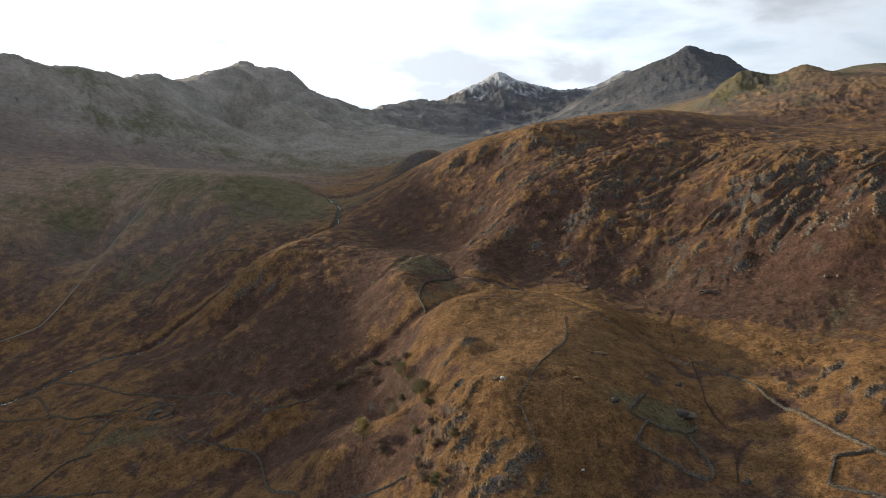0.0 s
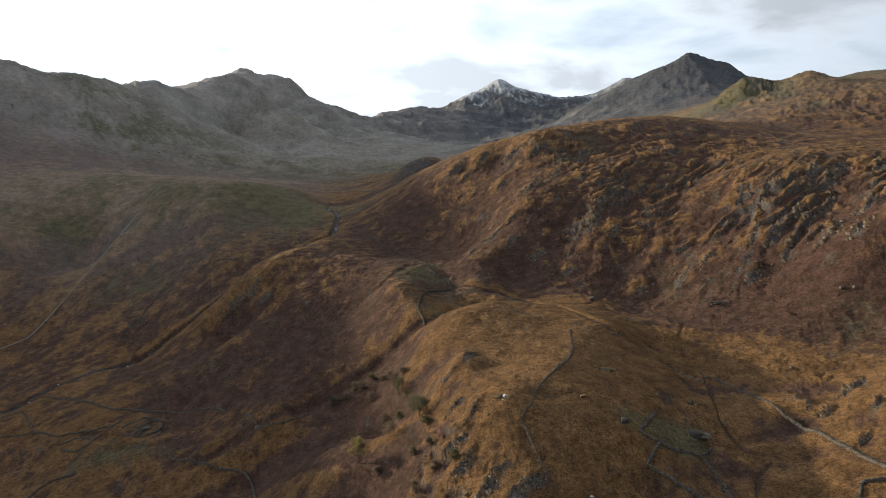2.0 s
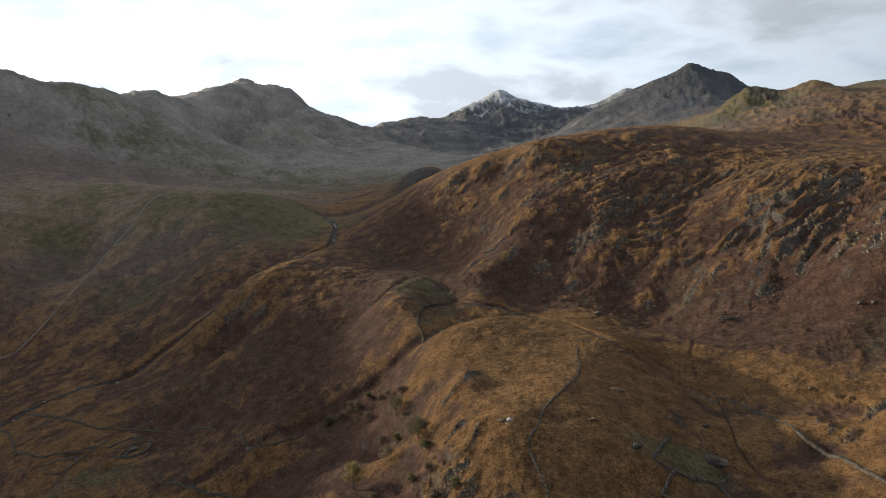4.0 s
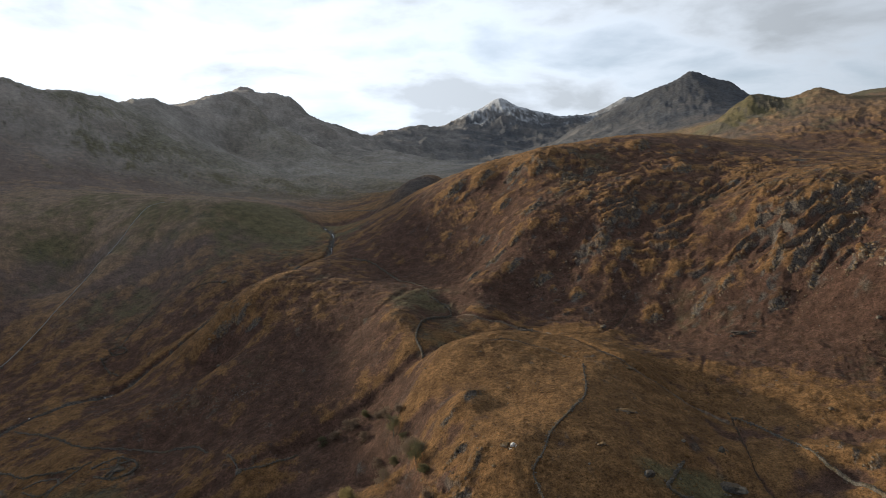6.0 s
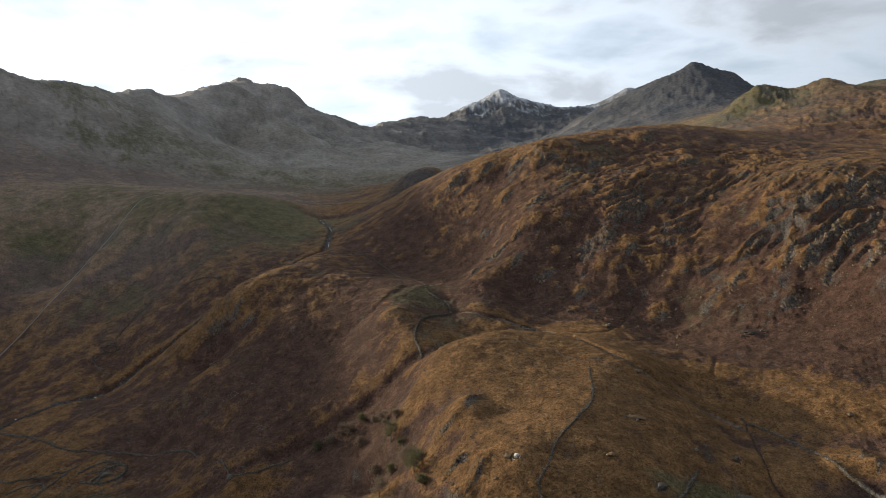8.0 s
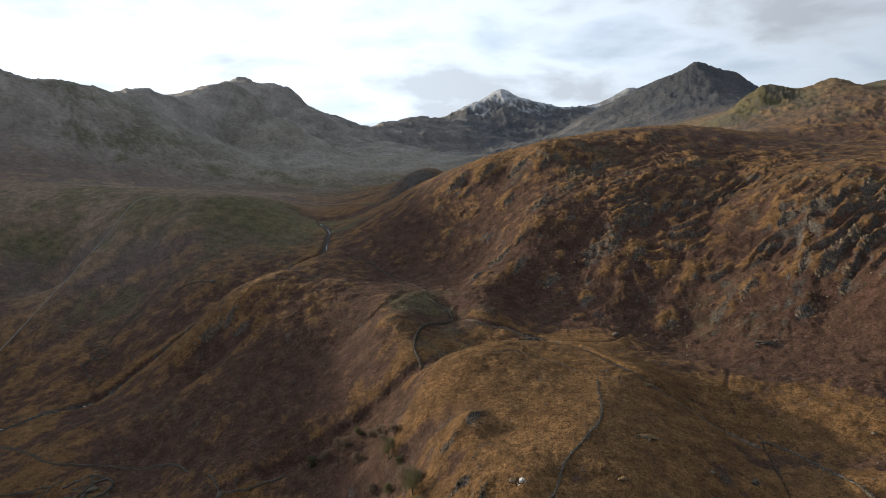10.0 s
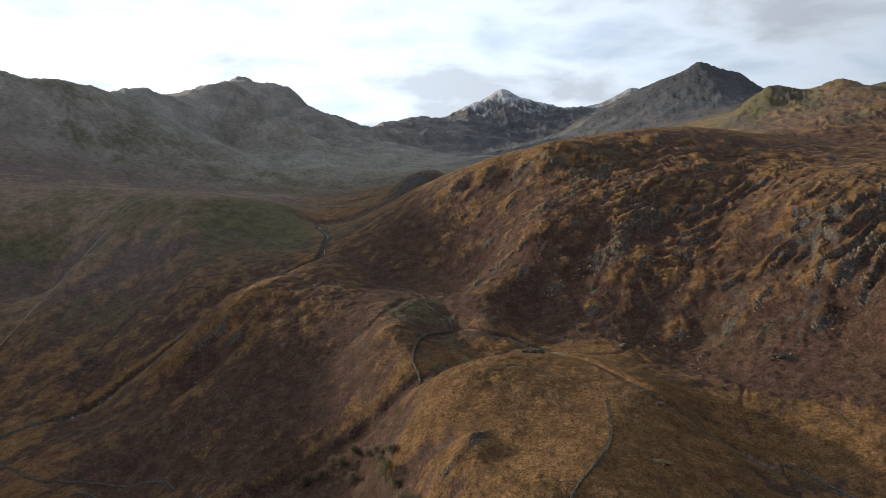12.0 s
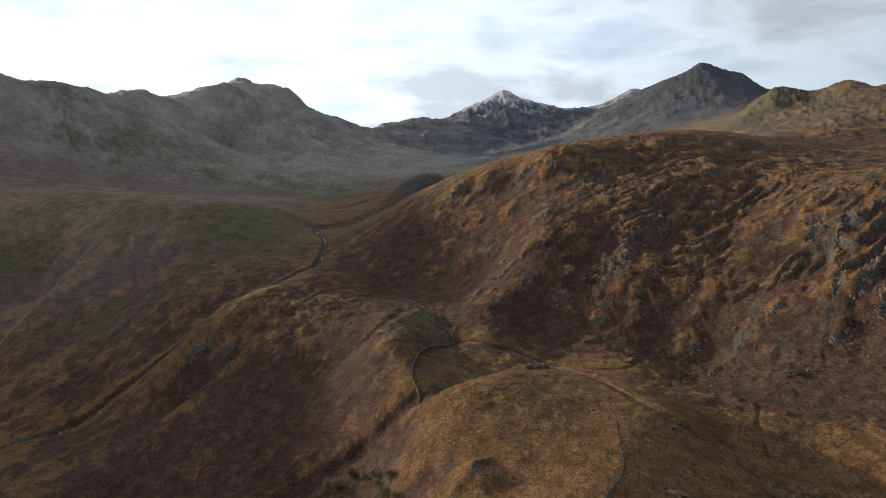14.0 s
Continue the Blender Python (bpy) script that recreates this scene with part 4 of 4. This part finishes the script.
def ribbon(name, line, wide, lift, material, label, category, step=1.5):
    xy, way = smooth_line(line, step)
    side = np.stack([-way[:, 1], way[:, 0]], -1)
    rows = []
    for k in np.linspace(-0.5, 0.5, 5):
        w = wide * (1 + 0.25 * wave(xy[:, 0], xy[:, 1], 7, 5))[:, None]
        p = xy + side * k * w
        rows.append(np.c_[p, height(p[:, 0], p[:, 1]) + lift * (1 - abs(k))])
    v = np.stack(rows, 1)
    n = len(xy)
    f = [(i * 5 + j, i * 5 + j + 1, i * 5 + j + 6, i * 5 + j + 5) for i in range(n - 1) for j in range(4)]
    me = mesh_of(name, v.reshape(-1, 3), f, material)
    me.polygons.foreach_set("use_smooth", np.ones(len(f), bool))
    return tagged(new(name, me), label, category, kind="structure")


# ---- tracks and the stream ----
ribbon("track", TRACK, 3.0, 0.22, STONY, "worn stony track in a shallow hollow over the knoll", "track")
ribbon("track", SIDE_TRACK, 0.7, 0.12, STONY, "narrow trodden path of bare earth over the knoll", "track")
ribbon("rill", RILL, 1.2, 0.12, PEAT, "small boggy rill of dark earth below the hill", "rill")
ribbon("track", [(-250, 1040), (-230, 1045), (-188, 1058), (-148, 1046), (-102, 985)], 3.5, 0.6, STONY, "pale stony path across the hanging valley floor", "track", 4)

for line in (TRENCHES[1][0], TRENCHES[2][0]):
    ribbon("gully", line, 0.9, 0.12, PEAT, "narrow eroded gully of dark wet peat in turf", "gully")


def build_stream():
    xy, way = smooth_line(STREAM, 2.0)
    xy = xy + np.stack([-way[:, 1], way[:, 0]], -1) * (0.5 * wave(xy[:, 0], xy[:, 1], 14, 8))[:, None]
    side = np.stack([-way[:, 1], way[:, 0]], -1)
    bed = height(xy[:, 0], xy[:, 1])
    level = np.minimum.accumulate(bed + 0.55)
    level = np.maximum(level, bed + 0.15)
    wide = 0.42 + 0.22 * wave(xy[:, 0], xy[:, 1], 20, 6) + 0.6 * ease(-xy[:, 0], 250, 330)
    v = np.stack([np.c_[xy + side * (k * wide)[:, None], level + 0.05 * (1 - abs(k))] for k in (-0.9, -0.3, 0.3, 0.9)], 1)
    n = len(xy)
    f = [(i * 4 + j, i * 4 + j + 1, i * 4 + j + 5, i * 4 + j + 4) for i in range(n - 1) for j in range(3)]
    tagged(new("stream", mesh_of("stream", v.reshape(-1, 3), f, WATER)), "dark peaty mountain stream in a rocky bed", "stream", kind="structure")
    rng = np.random.default_rng(12)
    fall = np.r_[-np.diff(level), 0]
    chance = 0.2 * np.clip(fall - 0.4, 0, 0.6) + 0.35 * (wave(xy[:, 0], xy[:, 1], 22, 3) > 0.3)
    at, size, yaw = [], [], []
    for i in range(n):
        for _ in range(5):
            if rng.uniform() < chance[i]:
                p = xy[i] + side[i] * rng.uniform(-0.7, 0.7) * wide[i] + way[i] * rng.uniform(-1, 1)
                at.append((*p, level[i] + 0.1))
                size.append((rng.uniform(0.9, 2.2), rng.uniform(0.4, 0.9), 0.3))
                yaw.append(math.atan2(way[i][1], way[i][0]) + rng.normal(0, 0.2))
    v, f = rock_heap(rng, np.array(at), np.array(size), yaw, np.zeros(len(at)))
    tagged(new("rapids", mesh_of("rapids", v, f, FOAM)), "white broken water where the stream drops", "rapids", kind="stuff")
    k = 420
    pick = rng.integers(0, n, k)
    p = xy[pick] + side[pick] * (rng.choice([-1, 1], (k, 1)) * (wide[pick][:, None] * rng.uniform(0.8, 2.0, (k, 1)) + 0.3))
    c = np.c_[p, height(p[:, 0], p[:, 1]) + 0.1]
    v, f = rock_heap(rng, c, rng.uniform(0.35, 1.2, (k, 3)) * (1, 1, 0.7), rng.uniform(0, 6, k), rng.normal(0, 0.3, k))
    tagged(new("stream_rocks", mesh_of("stream_rocks", v, f, WET_ROCK)), "grey rocks and gravel along the stream banks", "rocks", kind="stuff")


build_stream()


# ---- the pipeline down the left hillside ----
def pipeline(line):
    xy, way = smooth_line(line, 6.0)
    z = height(xy[:, 0], xy[:, 1])
    for _ in range(60):
        z[1:-1] = (z[:-2] + 2 * z[1:-1] + z[2:]) / 4
    z = np.maximum(z + 0.9, height(xy[:, 0], xy[:, 1]) + 0.3)
    o = np.array([*xy[0], z[0]])
    ob = thing("pipeline", *o, "grey steel water pipeline on concrete saddles down the hillside", "pipeline")
    v, f = tube(np.c_[xy, z] - o, np.full(len(xy), 0.34), 10)
    me = mesh_of("pipe", v, f, PIPE)
    part("pipe", me, ob)
    v, f = stones(np.random.default_rng(1), np.array([(0, 0, 0.0)]), np.array([(1.0, 2.4, 2.4)]), np.array([0.0]), 0.05)
    saddle = mesh_of("saddle", v, f, WALL_STONE)
    for i in range(2, len(xy), 4):
        s = part("saddle", saddle, ob, "concrete saddle")
        s.location = (*(xy[i] - o[:2]), z[i] - o[2] - 1.3)
        s.rotation_euler[2] = math.atan2(way[i][1], way[i][0])
    return ob


pipeline([(-366, 852), (-376, 850), (-383, 845), (-386, 790), (-389, 740), (-393, 665), (-397, 606), (-398, 592), (-402, 587), (-420, 574), (-455, 548)])

# ---- walls ----
PLAIN = "grey dry stone wall, low and mossy, across rough pasture"
TUMBLED = "tumbled old dry stone wall, partly fallen into the grass"
WALLS = [
    ([(150, 360), (158, 345), (162, 328), (166, 307)], "tumbled dry stone wall beside the hollow track", 0.9, 1.0, 0.5),
    ([(166, 307), (172, 291), (175, 272), (178, 257), (182, 244), (190, 225)], "long straight pale dry stone wall beside the knoll", 1.5, 1.25, 0.08),
    ([(182, 245), (168, 249), (158, 237), (165, 229), (180, 215)], "corner of a dry stone wall round a small field", 1.5, 0.9, 0.1),
    ([(104, 303), (94, 289), (91, 284), (100, 282), (109, 283), (119, 285), (126, 290)], "ruined sheepfold wall on shaded green turf", 1.4, 1.2, 0.25),
    ([(100, 283), (91, 272), (91, 269), (106, 261), (117, 253), (121, 262), (121, 274), (119, 285)], "ruined sheepfold wall round a bracken patch", 1.5, 1.2, 0.15),
    ([(77, 375), (71, 343), (59, 322), (48, 308), (42, 293), (37, 285), (38, 279), (42, 265), (44, 257)], "tumbled old dry stone wall along the knoll's crest", 0.8, 0.75, 0.55),
    ([(-12, 427), (-13, 435), (-17, 447), (-17, 464), (-13, 484), (-3, 503), (7, 509)], "curved dry stone wall on the grassy saddle", 1.7, 1.1, 0.1),
    ([(7, 511), (6, 521), (2, 530), (-7, 540), (-12, 548), (-12, 556)], "winding dry stone wall climbing from the saddle", 1.5, 1.0, 0.15),
    ([(-40, 614), (-50, 636), (-61, 652), (-74, 668), (-92, 678)], "low dry stone wall beside a hill path", 1.4, 1.0, 0.2),
    ([(-39, 612), (-28, 600), (-18, 580), (-13, 562)], "broken stone wall linking two folds", 1.0, 1.0, 0.45),
    ([(-151, 378), (-137, 369), (-124, 368), (-116, 365), (-109, 353), (-96, 321), (-78, 305)], "winding dry stone wall on the valley floor", 1.5, 1.0, 0.1),
    ([(-315, 487), (-280, 470), (-243, 446), (-206, 445), (-167, 437), (-147, 422)], PLAIN, 1.2, 0.9, 0.35),
    ([(-345, 430), (-306, 434), (-287, 434), (-265, 422), (-253, 422), (-230, 425)], PLAIN, 1.1, 0.9, 0.4),
    ([(-255, 350), (-251, 362), (-250, 371), (-244, 379), (-232, 384)], PLAIN, 1.3, 0.9, 0.25),
    ([(-258, 413), (-242, 418), (-237, 412), (-243, 404), (-257, 410)], "ring of fallen stone, remains of an old fold", 0.9, 0.9, 0.5),
    ([(-222, 424), (-214, 433), (-203, 434), (-195, 428), (-198, 419), (-208, 416), (-217, 418)], "ruined fold of grey stone in dark rushes", 1.4, 1.4, 0.5),
    ([(-210, 418), (-209, 426), (-203, 433)], "fallen inner wall of a ruined fold", 1.2, 1.2, 0.5),
    ([(-226, 430), (-236, 412), (-240, 396)], TUMBLED, 0.9, 0.9, 0.5),
    ([(-305, 584), (-289, 568), (-277, 561)], TUMBLED, 1.0, 0.9, 0.5),
    ([(-332, 460), (-319, 464), (-290, 434)], TUMBLED, 1.0, 0.9, 0.5),
    ([(-46, 293), (-35, 287), (-26, 284), (-17, 281)], "low stone wall at the foot of the crag", 1.2, 0.9, 0.3),
    ([(-270, 352), (-250, 349), (-229, 347), (-199, 349)], PLAIN, 1.2, 0.9, 0.3),
    ([(-177, 394), (-170, 386), (-152, 379)], TUMBLED, 1.0, 0.9, 0.4),
    ([(-302, 582), (-294, 596), (-294, 612), (-290, 641), (-281, 665)], "faint line of a sunken old wall on brown hillside", 0.8, 0.8, 0.6),
    ([(-303, 595), (-294, 597), (-285, 590), (-294, 587), (-303, 594)], "small ruined fold on the brown hillside", 1.2, 1.0, 0.35),
    ([(-216, 424), (-208, 427), (-201, 424)], "fallen inner wall of a ruined fold", 1.1, 1.1, 0.45),
    ([(-210, 434), (-208, 427), (-207, 417)], "fallen inner wall of a ruined fold", 1.1, 1.1, 0.45),
    ([(-220, 655), (-230, 659), (-243, 660), (-256, 656)], "low tumbled wall beside a pale boulder", 0.9, 0.8, 0.5),
    ([(-131, 411), (-118, 394), (-102, 391), (-86, 404)], TUMBLED, 1.1, 0.9, 0.4),
]
for k, (line, label, high, wide, ruin) in enumerate(WALLS):
    dry_stone_wall(line, label, high, wide, ruin, 20 + k, k == 2)


def ruined_hut(x, y, long, deep, yaw):
    rng = np.random.default_rng(61)
    z = ground_z(x, y)
    ob = thing("ruined_hut", x, y, z, "roofless stone ruin beside the track on the knoll", "ruin")
    c, s = math.cos(yaw), math.sin(yaw)
    corners = [(-long / 2, -deep / 2), (long / 2, -deep / 2), (long / 2, deep / 2), (-long / 2, deep / 2)]
    for k in range(4):
        a, b = np.array(corners[k]), np.array(corners[(k + 1) % 4])
        n = int(np.linalg.norm(b - a) / 0.7)
        t = np.linspace(0, 1, n)[:, None]
        flat = a + (b - a) * t
        flat = np.c_[flat[:, 0] * c - flat[:, 1] * s, flat[:, 0] * s + flat[:, 1] * c]
        g = height(flat[:, 0] + x, flat[:, 1] + y) - z
        at, size = [], []
        top = rng.uniform(2.2, 3.2)
        for course in range(5):
            keep = rng.uniform(size=n) < 1.1 - 0.16 * course
            at.append(np.c_[flat, g + top * 0.2 * (course + 0.4)][keep])
            size.append(np.c_[rng.uniform(0.6, 1.0, n), np.full(n, 0.7), np.full(n, top * 0.24)][keep])
        at, size = np.vstack(at), np.vstack(size)
        turn = math.atan2(b[1] - a[1], b[0] - a[0]) + yaw + rng.normal(0, 0.06, len(at))
        v, f = stones(rng, at, size, turn)
        part("wall", mesh_of("wall", v, f, WALL_STONE), ob)


ruined_hut(56, 465, 12.5, 4.5, -0.15)

# ---- single stones ----
boulder(30, 296, (2.6, 1.8, 2.2), "white quartz boulder on the sunlit grassy flank", PALE, 0.3, 31)
boulder(27, 298, (3.5, 3.0, 2.0), "pale lichened boulder beside a white one", CRAG, 0.8, 30)
boulder(194, 439, (13, 3.2, 2.6), "long flat slab of rock lying in red bracken", BOULDER, 0.25, 33)
boulder(122, 296, (8.5, 5.5, 4.2), "large rough grey boulder heap beside the old fold", BOULDER, -0.5, 34)
boulder(84, 287, (4.6, 3.4, 3.0), "split grey boulder on shaded turf", BOULDER, 0.4, 35)
boulder(128, 318, (3.8, 3.0, 3.2), "upright grey boulder on shaded turf", BOULDER, 0.1, 36)
boulder(87, 330, (9.0, 2.2, 1.8), "low ridge of rock in shaded turf", CRAG, -0.5, 37)
boulder(110, 318, (2.4, 1.8, 1.4), "small grey boulder on shaded turf", BOULDER, 0.3, 38)
boulder(131, 249, (3.6, 2.8, 3.4), "grey boulder beside an eroded gully", BOULDER, 0.9, 39)
boulder(254, 399, (3.4, 2.6, 2.4), "grey boulder in red bracken", BOULDER, 0.2, 40)
boulder(260, 396, (2.6, 2.0, 2.2), "dark boulder in red bracken", CRAG, 0.2, 41)
boulder(115, 478, (6.0, 3.6, 2.6), "grey boulder heap where the track forks", BOULDER, 0.5, 42)
boulder(61, 252, (1.3, 1.0, 1.0), "pale stone on shaded turf", PALE, 0.5, 43)
boulder(193, 344, (3.0, 2.4, 1.8), "dark boulder in golden grass", CRAG, 0.5, 44)
boulder(68, 300, (4.0, 2.5, 1.6), "low dark rock in shaded turf", CRAG, 0.6, 45)
boulder(102, 374, (4.5, 1.6, 1.4), "thin rock rib in shaded turf", CRAG, -0.4, 46)
boulder(-181, 534, (3.0, 2.4, 2.4), "single pale boulder on the brown spur", BOULDER, 0.2, 47)
boulder(-219, 656, (5.0, 3.5, 3.8), "pale upright boulder on the brown hillside", BOULDER, 0.4, 50)
boulder(-205, 424, (6.0, 5.0, 2.2), "grey stone heap of a fallen building", BOULDER, 0.2, 48)
boulder(-118, 392, (4.0, 3.0, 3.0), "grey boulder at a wall's end", BOULDER, 0.2, 49)


def loose_rocks(name, label, count, weight, material, lo, hi, flat, seed, category="rocks"):
    rng = np.random.default_rng(seed)
    p = SPOTS["co"]
    w = np.clip(weight(p[:, 0], p[:, 1]), 0, None)
    pick = rng.choice(len(p), count, replace=False, p=w / w.sum())
    s = lo * (hi / lo) ** (rng.uniform(size=(count, 1)) ** 2.2) * rng.uniform(0.6, 1.2, (count, 3)) * (1, 0.8, flat)
    v, f = rock_heap(rng, p[pick] + np.c_[np.zeros((count, 2)), s[:, 2] * 0.1], s, rng.uniform(0, 6, count), rng.normal(0.2, 0.3, count))
    tagged(new(name, mesh_of(name, v, f, material)), label, category, kind="stuff")


loose_rocks("scattered_stones", "scattered pale stones in rough grass", 1700, lambda x, y: 0.1 + craggy(x, y), BOULDER, 0.3, 1.6, 0.6, 71)
loose_rocks("crag_blocks", "dark weathered blocks breaking through the hillside", 2200, lambda x, y: craggy(x, y) ** 1.5 * ease(fbm(x, y, 30, 3, 71), -0.2, 0.6), CRAG, 0.5, 2.6, 0.7, 72)
loose_rocks("scree", "grey scree of small stones in bracken", 1100, lambda x, y: blob(x, y, -195, 477, 14, 12) + blob(x, y, -207, 425, 9, 7) + 0.7 * blob(x, y, -150, 470, 25, 8) + 0.4 * blob(x, y, 160, 510, 14, 12), BOULDER, 0.4, 1.5, 0.6, 73)

# outcrops on the faces of the ledges
for k, (x, y, span) in enumerate(LEDGES[:ROCKY]):
    outcrop(x, y, span, 300 + k, 0.55 + 0.35 * math.sin(k * 2.3))

# ---- trees and shrubs ----
small_tree(-44, 322, 16, 4.6, YELLOW_LEAF, "small tree with thin yellowing leaves on the bracken slope", "rowan_tree", 1, 4200, 0.8)
small_tree(-26, 370, 13, 4.8, DARK_LEAF, "dark evergreen tree at the gully's edge", "holly_tree", 2, 1500)
small_tree(-16, 340, 12, 5.2, TWIG, "bare grey shrub on the craggy flank", "hawthorn_shrub", 3, 1300)
small_tree(-12, 328, 11, 4.8, DARK_LEAF, "dusty green shrub under the crag", "gorse_shrub", 4, 1200)
small_tree(-33, 396, 8, 3.8, TWIG, "bare shrub at the gully's head", "hawthorn_shrub", 5, 900)
small_tree(-53, 405, 7.5, 3.6, TWIG, "leafless shrub in the gully", "hawthorn_shrub", 6, 900)
small_tree(-64, 404, 7, 3.4, TWIG, "leafless shrub in the gully", "hawthorn_shrub", 7, 800)
small_tree(-46, 409, 5, 2.6, DARK_LEAF, "low dark shrub in the gully", "gorse_shrub", 8, 800)
small_tree(-28, 332, 9, 4.2, TWIG, "bare spreading thorn on the bracken slope", "hawthorn_shrub", 9, 900)
small_tree(6, 279, 5, 2.4, DARK_LEAF, "dark shrub in a cleft of the crag", "gorse_shrub", 10, 700)
small_tree(-9, 268, 7, 3.2, TWIG, "bare thorn below the crag", "hawthorn_shrub", 11, 900)
small_tree(-3, 262, 6, 2.8, DARK_LEAF, "dark shrub below the crag", "gorse_shrub", 12, 900)
small_tree(-110, 395, 6, 2.2, TWIG, "thin bare tree beside a stone wall", "birch_tree", 13, 500)
for k, (x, y) in enumerate([(-20, 362), (-30, 384), (-24, 378), (-8, 318), (-18, 348), (-6, 300), (-14, 306), (-38, 402), (-58, 408), (-72, 405), (-3, 285), (-12, 280), (-24, 350), (-10, 334), (-34, 368), (-29, 345), (-45, 392), (-33, 312)]):
    small_tree(x, y, 4.2 + 0.5 * (k * 5 % 7), 2.4 + 0.2 * (k % 5), TWIG if k % 3 else DARK_LEAF, "low leafless scrub on the bracken slope" if k % 3 else "low dusty green scrub on the bracken slope", "scrub_bush", 40 + k, 800)


# ---- grass and bracken ----
def tufts(name, label, count, weight, material, wide, tall, seed):
    rng = np.random.default_rng(seed)
    p = SPOTS["co"]
    w = weight()
    pick = rng.choice(len(p), count, replace=False, p=w / w.sum())
    c = p[pick] + np.c_[rng.normal(0, 0.3, (count, 2)), np.full(count, -0.1)]
    ang = rng.uniform(0, 6.28, (count, 1)) + np.linspace(0, 2 * math.pi, 5, endpoint=False)
    far = (0.7 + 0.5 * np.hypot(c[:, 0], c[:, 1]) / 500)[:, None]
    rad = wide * far * rng.uniform(0.35, 1.0, (count, 5))
    base = np.stack([np.cos(ang) * rad, np.sin(ang) * rad, rng.uniform(-0.05, 0.12, (count, 5))], -1) + c[:, None]
    top = c + np.c_[rng.normal(0, 0.25, (count, 2)) * wide, tall * far[:, 0] * rng.uniform(0.5, 1.2, count)]
    v = np.concatenate([base, top[:, None]], 1).reshape(-1, 3)
    f = np.array([(j, (j + 1) % 5, 5) for j in range(5)])[None] + 6 * np.arange(count)[:, None, None]
    me = sheet_mesh(name, v, f.reshape(-1, 3), {})
    me.polygons.foreach_set("use_smooth", np.zeros(len(me.polygons), bool))
    me.materials.append(material)
    tagged(new(name, me), label, "grass" if "grass" in name else "bracken", kind="stuff")


tufts("moor_grass", "golden tussocks of dead moor grass", 75000, lambda: ease(620 - SPOTS["co"][:, 1], 0, 250) * (1.02 - SPOTS["bracken"]) ** 2 * (1 - SPOTS["rock"]) * (1 - 0.7 * SPOTS["green"]), GRASS, 0.6, 0.17, 81)
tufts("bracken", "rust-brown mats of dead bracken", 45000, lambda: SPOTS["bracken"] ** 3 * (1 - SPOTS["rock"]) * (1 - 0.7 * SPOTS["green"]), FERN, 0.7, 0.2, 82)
